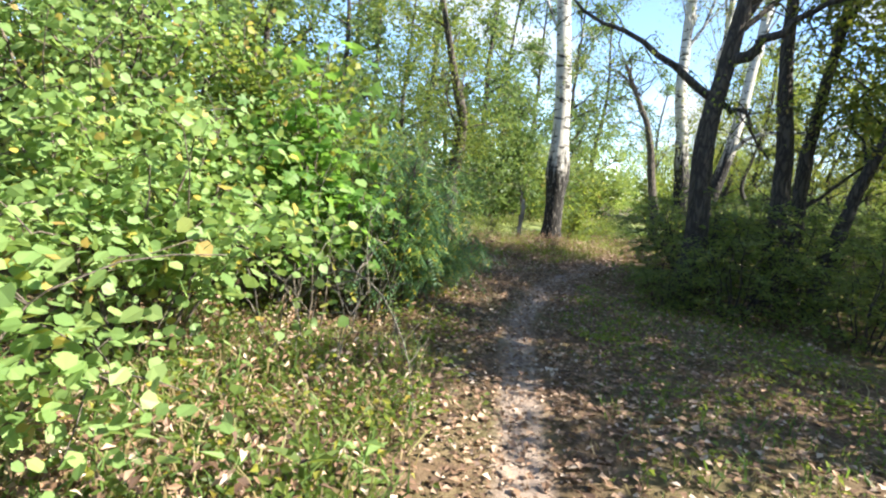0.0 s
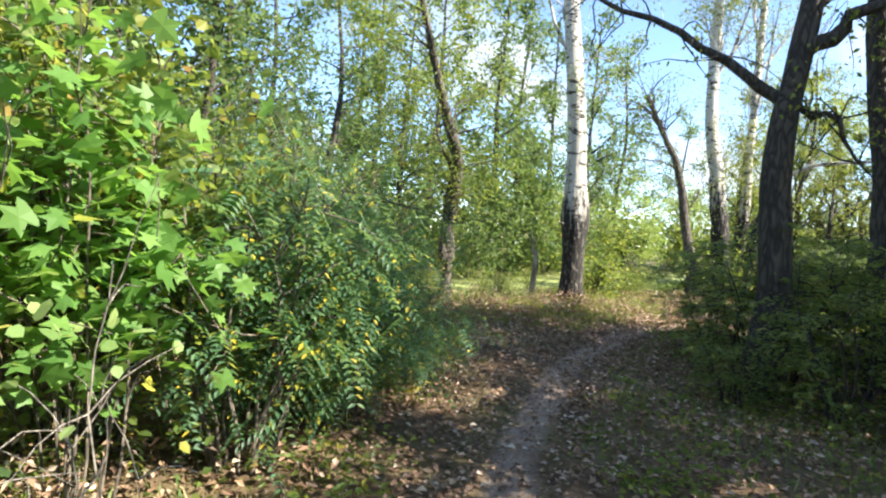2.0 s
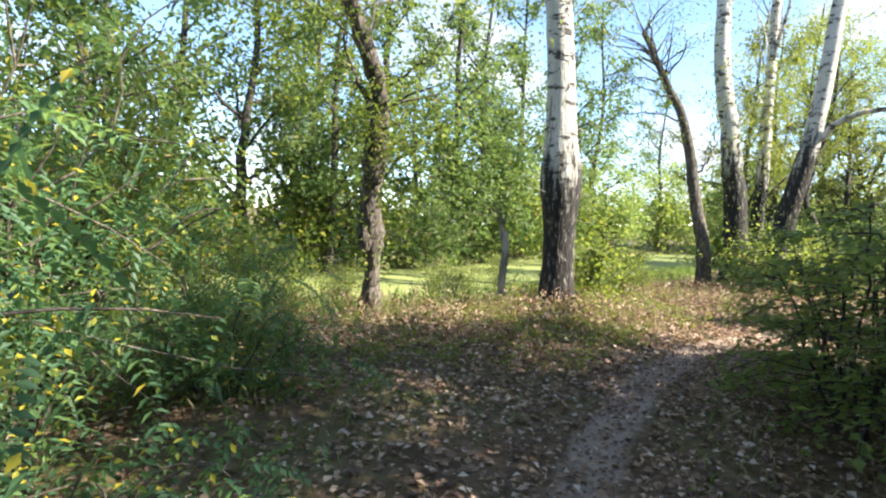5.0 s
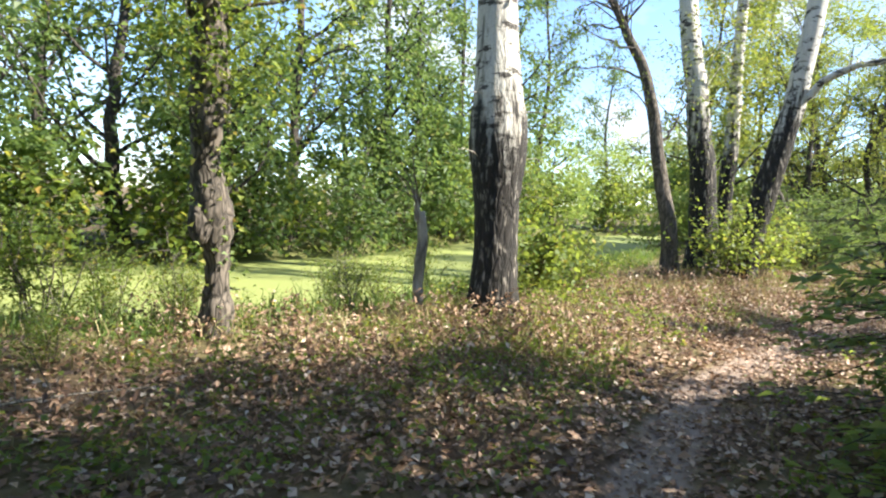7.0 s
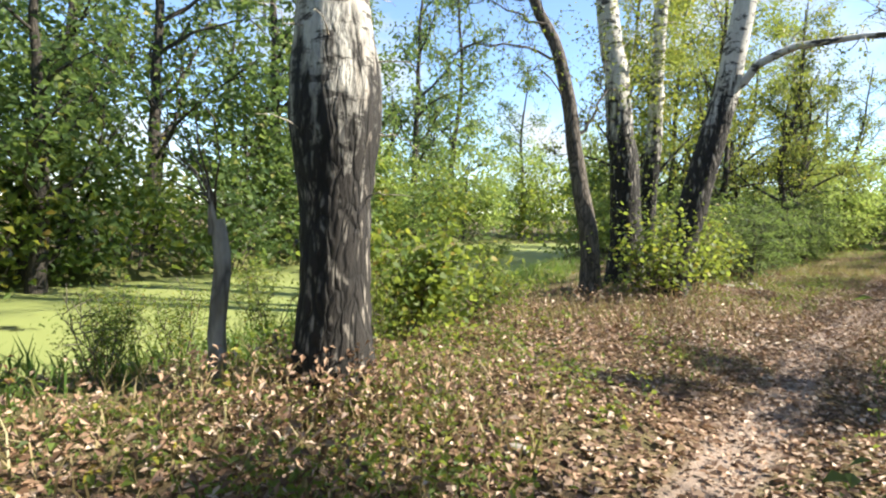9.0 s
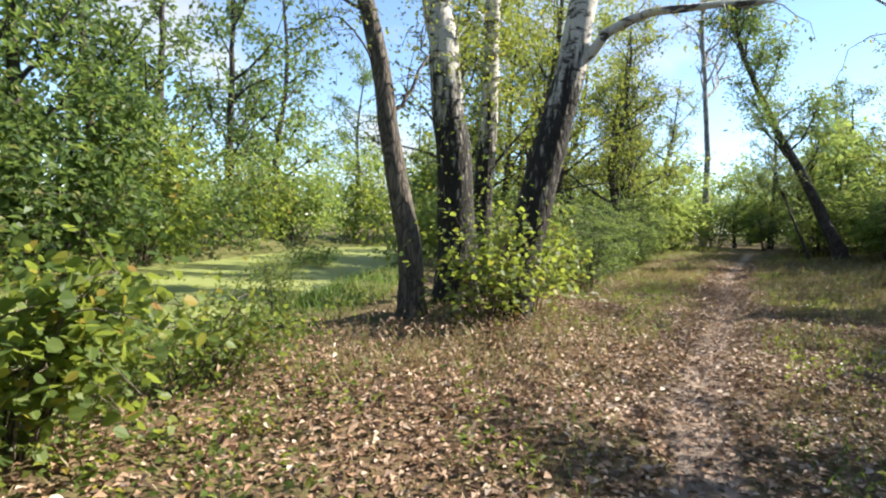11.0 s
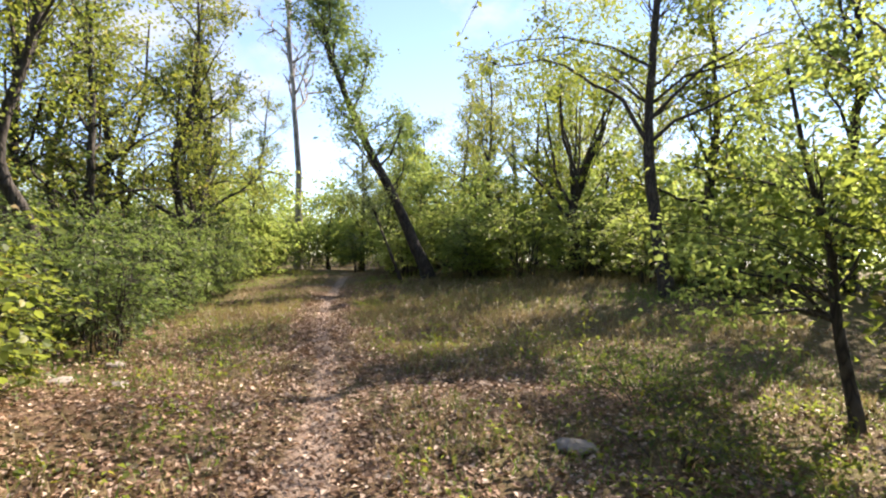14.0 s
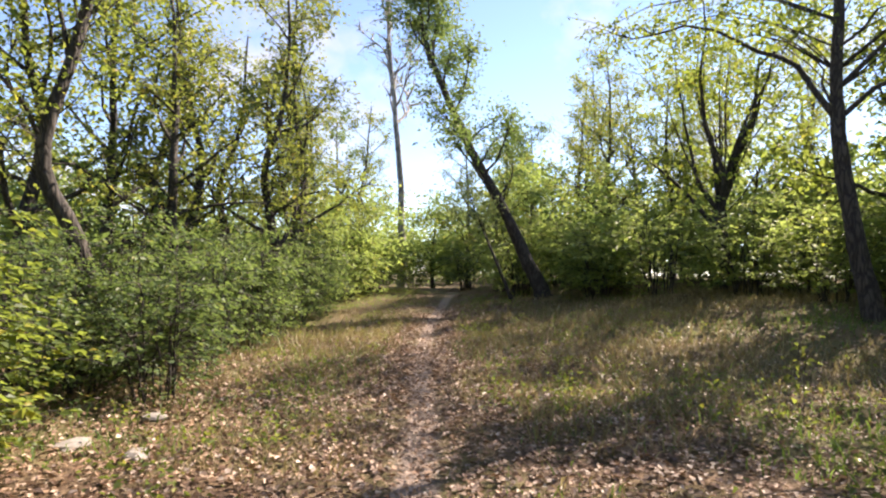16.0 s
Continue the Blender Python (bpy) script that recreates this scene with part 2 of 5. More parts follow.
def ground_material():
    m, nt, b = material("forest_soil")
    v = coords(nt)
    worn = nt.nodes.new("ShaderNodeAttribute")
    worn.attribute_name = "worn"
    lush = nt.nodes.new("ShaderNodeAttribute")
    lush.attribute_name = "lush"
    n1 = noise_of(nt, v, 0.7, 5.0)
    n2 = noise_of(nt, v, 9.0, 6.0, 0.7)
    n3 = noise_of(nt, v, 60.0, 4.0, 0.7)
    vor = node(nt, "ShaderNodeTexVoronoi", Scale=16.0)
    nt.links.new(mix(nt, 0.1, v, node_color(nt, v, 8.0)), vor.inputs["Vector"])
    leafy = ramp(nt, vor.outputs["Color"], [(0.1, (0.07, 0.045, 0.03)), (0.5, (0.16, 0.105, 0.065)), (0.9, (0.27, 0.19, 0.12))]).outputs[0]
    soil = mix(nt, n2, (0.10, 0.065, 0.04), leafy)
    soil = mix(nt, ramp(nt, n1, [(0.42, (0, 0, 0)), (0.66, (0.7, 0.7, 0.7))]).outputs[0], soil, (0.12, 0.12, 0.045))
    soil = mix(nt, lush.outputs["Fac"], soil, mix(nt, n2, (0.06, 0.08, 0.025), (0.16, 0.15, 0.06)))
    dust = mix(nt, n3, mix(nt, n2, (0.17, 0.125, 0.098), (0.37, 0.285, 0.23)), (0.31, 0.245, 0.20))
    edge = nt.nodes.new("ShaderNodeMath")
    edge.operation = "MULTIPLY_ADD"
    edge.inputs[1].default_value = 0.5
    edge.inputs[2].default_value = -0.25
    nt.links.new(n2, edge.inputs[0])
    tot = nt.nodes.new("ShaderNodeMath")
    nt.links.new(worn.outputs["Fac"], tot.inputs[0])
    nt.links.new(edge.outputs[0], tot.inputs[1])
    fac = ramp(nt, tot.outputs[0], [(0.35, (0, 0, 0)), (0.65, (1, 1, 1))]).outputs[0]
    nt.links.new(mix(nt, fac, soil, dust), b.inputs["Base Color"])
    b.inputs["Roughness"].default_value = 0.95
    b.inputs["Specular IOR Level"].default_value = 0.2
    bump(nt, b, mix(nt, 0.5, n2, n3), 0.8, 0.04)
    return m


def pond_material():
    m, nt, b = material("duckweed_water")
    v = coords(nt)
    n1 = noise_of(nt, coords(nt, (0.35, 0.9, 1)), 0.8, 5.0)
    n2 = noise_of(nt, v, 45.0, 3.0)
    weed = mix(nt, n2, (0.12, 0.165, 0.038), (0.23, 0.27, 0.08))
    weed = mix(nt, n1, weed, mix(nt, n2, (0.16, 0.19, 0.05), (0.30, 0.31, 0.11)))
    gap = ramp(nt, noise_of(nt, coords(nt, (0.5, 0.5, 1)), 1.3, 6.0, 0.65), [(0.30, (1, 1, 1)), (0.36, (0, 0, 0))]).outputs[0]
    nt.links.new(mix(nt, gap, weed, (0.02, 0.025, 0.015)), b.inputs["Base Color"])
    rough = ramp(nt, gap, [(0.0, (0.75, 0.75, 0.75)), (1.0, (0.05, 0.05, 0.05))]).outputs[0]
    nt.links.new(rough, b.inputs["Roughness"])
    bump(nt, b, n2, 0.4, 0.01)
    return m


def stone_material():
    m, nt, b = material("pale_stone")
    v = coords(nt)
    n = noise_of(nt, v, 12.0, 6.0)
    nt.links.new(mix(nt, n, (0.15, 0.13, 0.115), (0.32, 0.29, 0.26)), b.inputs["Base Color"])
    b.inputs["Roughness"].default_value = 0.9
    bump(nt, b, n, 0.7, 0.02)
    return m


SOIL, POND, STONE = ground_material(), pond_material(), stone_material()

# ---- plan ----
PATH = [(0.2, -40), (0.3, -8), (0.45, 0), (0.56, 3), (0.74, 4.8), (1.0, 7.2), (1.7, 9.9), (2.3, 11.5), (3.2, 13.2), (4.4, 14.9), (5.8, 16.0),
        (7.4, 17.3), (8.6, 18.4), (10.8, 20.0), (13.4, 21.7), (15.9, 23.5), (17.9, 25.1), (22.0, 28.0), (30.0, 32.8), (40.0, 38.6), (70.0, 56.0)]
POND_EDGE = [(-30, 13), (-10, 15.5), (-4.5, 16.9), (-1.2, 18.2), (1.4, 20.2), (3.6, 22.6), (5.6, 25.2), (7.8, 28.6), (11.2, 34), (16, 41.5), (24, 54),
             (15, 52), (9.5, 43), (5.0, 36.5), (2.0, 31.5), (-1.2, 27.2), (-4.5, 24.6), (-10, 22.5), (-30, 21)]
WATER_Z = -0.62


def polyline_distance(px, py, line):
    best = np.full(np.shape(px), 1e9)
    for (ax, ay), (bx, by) in zip(line[:-1], line[1:]):
        dx, dy = bx - ax, by - ay
        k = np.clip(((px - ax) * dx + (py - ay) * dy) / (dx * dx + dy * dy), 0, 1)
        best = np.minimum(best, np.hypot(px - ax - k * dx, py - ay - k * dy))
    return best


def pond_depth(px, py):
    """Signed distance to the pond's edge: above zero inside."""
    px, py = np.asarray(px, float), np.asarray(py, float)
    inside = np.zeros(px.shape, bool)
    ring = POND_EDGE + POND_EDGE[:1]
    for (ax, ay), (bx, by) in zip(ring[:-1], ring[1:]):
        cross = (ay > py) != (by > py)
        with np.errstate(divide="ignore", invalid="ignore"):
            inside ^= cross & (px < (bx - ax) * (py - ay) / (by - ay) + ax)
    d = polyline_distance(px, py, ring)
    return np.where(inside, d, -d)


def waves(px, py):
    return (0.05 * np.sin(px * 0.63 + 1.3) * np.cos(py * 0.51) + 0.03 * np.sin(px * 1.7 + py * 1.1 + 0.4) + 0.018 * np.sin(px * 3.9 - py * 3.1)
            + 0.012 * np.sin(px * 7.3 + py * 5.9))


def path_dist(px, py):
    return polyline_distance(px, py, PATH)


def ground_z(px, py):
    px, py = np.asarray(px, float), np.asarray(py, float)
    pd = path_dist(px, py)
    z = -0.02 - 0.14 * np.clip(py / 9.0, 0, 1) + waves(px, py) * np.clip(pd / 1.2, 0.25, 1)
    z = z - 0.05 * np.exp(-(pd / 0.35) ** 2)
    z = z + 0.16 * np.exp(-((px - 2.8) ** 2 + (py - 17.0) ** 2) / 2.2)
    z = z + 0.12 * np.exp(-((px - 8.9) ** 2 + (py - 22.9) ** 2) / 5.0)
    right = 0.57 * (px - 17.9) - 0.82 * (py - 25.1)
    z = z + 0.10 * np.clip(right - 1.2, 0, 6) * np.clip((px - 14) / 8, 0, 1) + 0.75 * np.clip((px - 21) / 10, 0, 1)
    w = pond_depth(px, py)
    k = np.clip((w + 1.5) / 2.4, 0, 1)
    return z - 0.95 * k * k * (3 - 2 * k)


def gz(x, y):
    return float(ground_z(np.array([x]), np.array([y]))[0])


def mesh_object(name, verts, faces, mat, parent=None, label="", smooth=False):
    me = bpy.data.meshes.new(name)
    verts = np.asarray(verts, np.float32)
    faces = np.asarray(faces, np.int32)
    n, k = faces.shape
    me.vertices.add(len(verts))
    me.vertices.foreach_set("co", verts.ravel())
    me.loops.add(n * k)
    me.loops.foreach_set("vertex_index", faces.ravel())
    me.polygons.add(n)
    me.polygons.foreach_set("loop_start", np.arange(0, n * k, k, dtype=np.int32))
    me.polygons.foreach_set("use_smooth", np.full(n, smooth))
    me.update(calc_edges=True)
    me.materials.append(mat)
    ob = new(name, me)
    if parent:
        ob.parent = parent
    return tagged(ob, label)


# ---- the ground ----
def spread_lines(a, b, step, reach):
    core = list(np.arange(a, b + step / 2, step))
    out, s, p = [], step, b
    while p < b + reach:
        s *= 1.35
        p += s
        out.append(p)
    low, s, p = [], step, a
    while p > a - reach:
        s *= 1.35
        p -= s
        low.append(p)
    return np.array(low[::-1] + core + out)


def build_ground():
    xs, ys = spread_lines(-6, 27, 0.19, 1500), spread_lines(-2, 34, 0.19, 1500)
    gx, gy = np.meshgrid(xs, ys)
    h = ground_z(gx, gy)
    rs = np.random.RandomState(3)
    h = h + rs.normal(0, 0.008, h.shape)
    v = np.c_[gx.ravel(), gy.ravel(), h.ravel()]
    nx, ny = len(xs), len(ys)
    i = (np.arange(ny - 1)[:, None] * nx + np.arange(nx - 1)[None, :]).ravel()
    ob = mesh_object("ground", v, np.c_[i, i + 1, i + nx + 1, i + nx], SOIL, smooth=True)
    pd = path_dist(v[:, 0], v[:, 1])
    wide = 0.03 + 0.05 * np.clip((v[:, 1] - 8) / 8, 0, 1) - 0.05 * np.clip((v[:, 1] - 18) / 4, 0, 1)
    worn = np.clip(0.85 - (pd - wide) / 0.36, 0, 1)
    lush = np.clip((pond_depth(v[:, 0], v[:, 1]) + 3.5) / 2.5, 0, 1)
    lush = np.maximum(lush, np.clip((pd - 2.5) / 3, 0, 0.3) * (v[:, 0] > 9))
    for name, values in (("worn", worn), ("lush", lush)):
        a = ob.data.attributes.new(name, "FLOAT", "POINT")
        a.data.foreach_set("value", values.astype(np.float32))
    tagged(ob, "brown forest soil with a trodden pale footpath", "ground", kind="structure")


def build_pond():
    bm = bmesh.new()
    pts = [Vector((x, y, WATER_Z)) for x, y in POND_EDGE]
    mid = len(POND_EDGE)
    grown = []
    cx = [0.5 * (POND_EDGE[i][0] + POND_EDGE[mid - 1 - i][0]) for i in range(mid)]
    for i, p in enumerate(pts):
        c = Vector((cx[i], 0.5 * (POND_EDGE[i][1] + POND_EDGE[mid - 1 - i][1]), WATER_Z))
        d = (p - c)
        grown.append(bm.verts.new(p + (d.normalized() * 0.9 if d.length > 0.1 else Vector((0, 0, 0)))))
    f = bm.faces.new(grown)
    bmesh.ops.triangulate(bm, faces=[f])
    me = bpy.data.meshes.new("water")
    bm.to_mesh(me)
    me.materials.append(POND)
    tagged(new("water", me), "still pond covered with bright green duckweed", "pond", kind="structure")


build_ground()
build_pond()


# ---- plant makers ----
def unit(v):
    return v / np.maximum(np.linalg.norm(v, axis=1, keepdims=True), 1e-9)


def leaf_arrays(at, along, normal, length, width, fold=0.25):
    """Pointed leaves folded along the midrib: four corners and two faces each."""
    at, along = np.asarray(at), unit(np.asarray(along))
    side = unit(np.cross(normal, along))
    up = np.cross(along, side)
    L, W = np.asarray(length)[:, None], np.asarray(width)[:, None]
    mid = at + along * L * 0.45
    v = np.stack([at, mid + side * W * 0.5 + up * W * fold, at + along * L - up * L * 0.12, mid - side * W * 0.5 + up * W * fold], 1)
    n = len(at)
    b = np.arange(n)[:, None] * 4
    f = np.concatenate([b + [0, 1, 2], b + [0, 2, 3]], 1).reshape(-1, 3)
    return v.reshape(-1, 3), f


def round_leaf_arrays(at, along, normal, length, width, fold=0.2):
    """Rounded leaves with a pointed tip: six corners and four faces each."""
    at, along = np.asarray(at), unit(np.asarray(along))
    side = unit(np.cross(normal, along))
    up = np.cross(along, side)
    L, W = np.asarray(length)[:, None], np.asarray(width)[:, None]
    a, b = at + along * L * 0.25, at + along * L * 0.65 - up * L * 0.04
    s1, s2 = side * W * 0.46 + up * W * fold, side * W * 0.42 + up * W * fold * 0.8
    v = np.stack([at, a + s1, b + s2, at + along * L - up * L * 0.14, b - s2, a - s1], 1)
    i = np.arange(len(at))[:, None] * 6
    f = np.concatenate([i + [0, 1, 2], i + [0, 2, 3], i + [0, 3, 4], i + [0, 4, 5]], 1).reshape(-1, 3)
    return v.reshape(-1, 3), f


PALM = [(0.0, 0.0), (0.02, 0.30), (0.12, 0.50), (0.30, 0.26), (0.66, 0.56), (0.62, 0.22), (1.0, 0.0), (0.62, -0.22), (0.66, -0.56), (0.30, -0.26), (0.12, -0.50), (0.02, -0.30)]


def palmate_arrays(at, along, normal, length, width, fold=0.1):
    """Five-lobed maple leaves: a ring of tips and notches round a middle point."""
    at, along = np.asarray(at), unit(np.asarray(along))
    side = unit(np.cross(normal, along))
    up = np.cross(along, side)
    L, W = np.asarray(length)[:, None], np.asarray(width)[:, None]
    ring = [at + along * L * 0.38] + [at + along * L * a + side * W * b + up * (abs(b) * W * fold - L * 0.15 * a * a) for a, b in PALM]
    v = np.stack(ring, 1)
    k, m = len(PALM), len(PALM) + 1
    i = np.arange(len(at))[:, None] * m
    f = np.concatenate([i + [0, 1 + j, 1 + (j + 1) % k] for j in range(k)], 1).reshape(-1, 3)
    return v.reshape(-1, 3), f


def random_leaves(rs, at, size, aspect=0.62, droop=0.35, up=0.9, rounded=False, lobed=False):
    n = len(at)
    ang = rs.uniform(0, 2 * np.pi, n)
    along = np.c_[np.cos(ang), np.sin(ang), rs.normal(-droop, 0.35, n)]
    normal = np.c_[rs.normal(0, 0.6, n), rs.normal(0, 0.6, n), np.full(n, up)]
    L = size * rs.uniform(0.6, 1.25, n)
    shape = palmate_arrays if lobed else round_leaf_arrays if rounded else leaf_arrays
    return shape(at, along, normal, L, L * aspect * rs.uniform(0.8, 1.2, n))


def pinnate_leaves(rs, at, length, pairs=7):
    """Feathered leaves: pairs of small leaflets along a drooping stalk."""
    n = len(at)
    ang = rs.uniform(0, 2 * np.pi, n)
    along = unit(np.c_[np.cos(ang), np.sin(ang), rs.normal(-0.7, 0.4, n)])
    normal = unit(np.c_[rs.normal(0, 0.35, n), rs.normal(0, 0.35, n), np.ones(n)])
    side = unit(np.cross(normal, along))
    L = length * rs.uniform(0.7, 1.2, n)
    A, D, N, S = [], [], [], []
    for k in range(pairs):
        f = (k + 0.8) / pairs
        p = at + along * (L * f)[:, None] - np.c_[np.zeros(n), np.zeros(n), L * 0.25 * f * f]
        for s in (-1, 1):
            A.append(p), D.append(side * s + along * 0.35 - normal * 0.15), N.append(normal), S.append(L * 0.23)
    A, D, N, S = np.concatenate(A), np.concatenate(D), np.concatenate(N), np.concatenate(S)
    return leaf_arrays(A, D, N, S, S * 0.45, 0.1)


def tube_arrays(points, radii, sides=8, offset=0, rough=0.0, rs=None):
    """A tapered limb along points, closed at its tip."""
    pts = np.asarray(points, float)
    r = np.asarray(radii, float)
    tan = unit(np.gradient(pts, axis=0))
    ref = np.array([0.13, 0.99, 0.05]) if abs(tan[0][2]) > 0.5 else np.array([0, 0, 1.0])
    a = unit(np.cross(tan, ref))
    b = np.cross(tan, a)
    th = np.linspace(0, 2 * np.pi, sides, endpoint=False)
    rr = r[:, None] * np.ones(sides)
    if rough and rs is not None:
        rr = rr * (1 + rough * rs.normal(0, 1, rr.shape))
    ring = pts[:, None, :] + rr[..., None] * (np.cos(th)[None, :, None] * a[:, None, :] + np.sin(th)[None, :, None] * b[:, None, :])
    m = len(pts)
    v = ring.reshape(-1, 3)
    i = np.arange(m - 1)[:, None] * sides
    j = np.arange(sides)[None, :]
    q = np.stack([i + j, i + (j + 1) % sides, i + sides + (j + 1) % sides, i + sides + j], -1).reshape(-1, 4)
    return v, q + offset


def bend(a, b, sag, n, rs, wob=0.05):
    """A curved line from a to b with an upward bow and small kinks."""
    a, b = np.asarray(a, float), np.asarray(b, float)
    t = np.linspace(0, 1, n)[:, None]
    line = a + (b - a) * t
    line[:, 2] += sag * (4 * t * (1 - t))[:, 0]
    d = np.linalg.norm(b - a)
    kink = rs.normal(0, wob * d, (n, 3))
    kink = (kink + np.roll(kink, 1, 0) + np.roll(kink, -1, 0)) / 2
    return line + kink * np.sin(np.pi * t)


class Limbs:
    """Collects limbs into one mesh."""
    def __init__(self):
        self.v, self.f, self.n = [], [], 0

    def add(self, points, radii, sides=6, rough=0.0, rs=None):
        v, f = tube_arrays(points, radii, sides, self.n, rough, rs)
        self.v.append(v), self.f.append(f)
        self.n += len(v)

    def build(self, name, mat, parent, label=""):
        if self.n:
            return mesh_object(name, np.concatenate(self.v), np.concatenate(self.f), mat, parent, label, smooth=True)


def smooth_line(points, n):
    """Points spread evenly on a smooth curve through the given ones."""
    p = np.asarray(points, float)
    if len(p) < 3:
        t = np.linspace(0, 1, n)[:, None]
        return p[0] + (p[-1] - p[0]) * t
    out = []
    q = np.vstack([2 * p[0] - p[1], p, 2 * p[-1] - p[-2]])
    for s in np.linspace(0, len(p) - 1.0001, n):
        i = int(s)
        t = s - i
        a, b, c, d = q[i], q[i + 1], q[i + 2], q[i + 3]
        out.append(0.5 * (2 * b + (c - a) * t + (2 * a - 5 * b + 4 * c - d) * t * t + (3 * b - a - 3 * c + d) * t ** 3))
    return np.array(out)


def thing(name, x, y, label, category, group="", z=None):
    ob = new(name)
    ob.empty_display_size = 0.2
    ob.location = (x, y, gz(x, y) if z is None else z)
    return tagged(ob, label, category, group)


def crown_clumps(rs, n, rx, ry, rz, centre, hollow=0.45):
    d = unit(rs.normal(0, 1, (n, 3)))
    r = hollow + (1 - hollow) * rs.uniform(0, 1, n) ** 0.6
    lump = 1 + 0.22 * np.sin(d[:, 0] * 5 + rs.uniform(0, 6)) * np.cos(d[:, 2] * 4 + rs.uniform(0, 6)) + 0.12 * np.sin(d[:, 1] * 9)
    return np.asarray(centre) + d * (r * lump)[:, None] * np.array([rx, ry, rz])


def clump_leaves(rs, clumps, per, radius, flat=0.55):
    c = np.repeat(clumps, per, axis=0)
    return c + rs.normal(0, 1, c.shape) * np.array([radius, radius, radius * flat]) * rs.uniform(0.5, 1.2, (len(c), 1))


def tree(name, x, y, label, trunk_line, trunk_r, crown, leaf, bark, seed, clumps=60, per=60, leaf_size=0.09, group="", limbs=10, spread=0.32,
         limb_lines=(), limb_part=False, sides=12, tip=0.25, rough=0.03, aspect=0.62, z=None, girth=()):
    """A tree: trunk_line holds points from its foot, crown a list of (centre, rx, ry, rz) parts above its foot."""
    rs = np.random.RandomState(seed)
    top = thing(name, x, y, label, "tree", group, z)
    line = smooth_line(trunk_line, 22)
    line[1:-1] += rs.normal(0, trunk_r * 0.04, line[1:-1].shape)
    s = np.linspace(0, 1, len(line))
    rad = trunk_r * ((1 - s) * (1 - tip) + tip) * (1 + 0.35 * np.exp(-s * 18))
    if girth:
        line = smooth_line(trunk_line, 60)
        s = np.linspace(0, 1, len(line))
        rad = np.interp(line[:, 2], [g[0] for g in girth], [g[1] for g in girth])
        rad = np.convolve(np.pad(rad, 2, mode="edge"), [0.15, 0.22, 0.26, 0.22, 0.15], "valid")
    trunk = Limbs()
    line[0][2] -= 0.15
    trunk.add(line, rad, sides, rough, rs)
    spots, share = [], sum((c[1] * c[2] * c[3]) ** 0.67 for c in crown) if crown else 1
    for centre, rx, ry, rz in crown:
        spots.append(crown_clumps(rs, max(6, int(clumps * (rx * ry * rz) ** 0.67 / share)), rx, ry, rz, centre))
    spray, leafy = Limbs(), []
    for pts, r in limb_lines:
        lb = Limbs()
        ln = smooth_line(pts, 12)
        ln[1:] += rs.normal(0, 0.03, ln[1:].shape)
        lb.add(ln, np.linspace(r, r * 0.1, len(ln)), 8, 0.03, rs)
        lb.build("limb", bark, top)
        for _ in range(16):
            k = rs.randint(3, 12)
            e = ln[k] + rs.normal(0, 0.5, 3) + np.array([0, 0, -0.1])
            tw = bend(ln[k], e, 0.12, 6, rs, 0.09)
            spray.add(tw, np.linspace(min(r * 0.22, 0.012), 0.003, 6), 4)
            leafy.append(np.repeat(tw[2:], 3, axis=0) + rs.normal(0, 0.05, (12, 3)))
    if leafy:
        tagged(spray.build("spray", bark, top), kind="stuff")
        v, f = random_leaves(rs, np.concatenate(leafy), max(leaf_size, 0.07), aspect, 0.9)
        tagged(mesh_object("leaf", v, f, leaf, top), kind="stuff")
    if spots:
        spots = np.concatenate(spots)
        rest = Limbs()
        pick = spots[rs.permutation(len(spots))[:limbs * 4]]
        for k, c in enumerate(pick):
            d = np.linalg.norm(line - c, axis=1) + 1.3 * np.maximum(0, line[:, 2] - c[2] + 0.3)
            j = int(np.argmin(d))
            j = max(len(line) // 4, j - rs.randint(0, 4))
            r0 = min(rad[j] * 0.5, 0.016 + 0.011 * np.linalg.norm(c - line[j])) * (1.0 if k < limbs else 0.4)
            one = Limbs() if k < 6 else rest
            one.add(bend(line[j], c, 0.12 * np.linalg.norm(c - line[j]), 7 if k < 6 else 5, rs), np.linspace(r0, 0.005, 7 if k < 6 else 5), 5 if k < 6 else 3)
            if k < 6:
                one.build("bough", bark, top)
        ob = rest.build("twig", bark, top)
        tagged(ob, kind="stuff")
        pts = clump_leaves(rs, spots, per, spread)
        v, f = random_leaves(rs, pts, leaf_size, aspect)
        mesh_object("crown", v, f, leaf, top)
    trunk.build("trunk", bark, top)
    return top


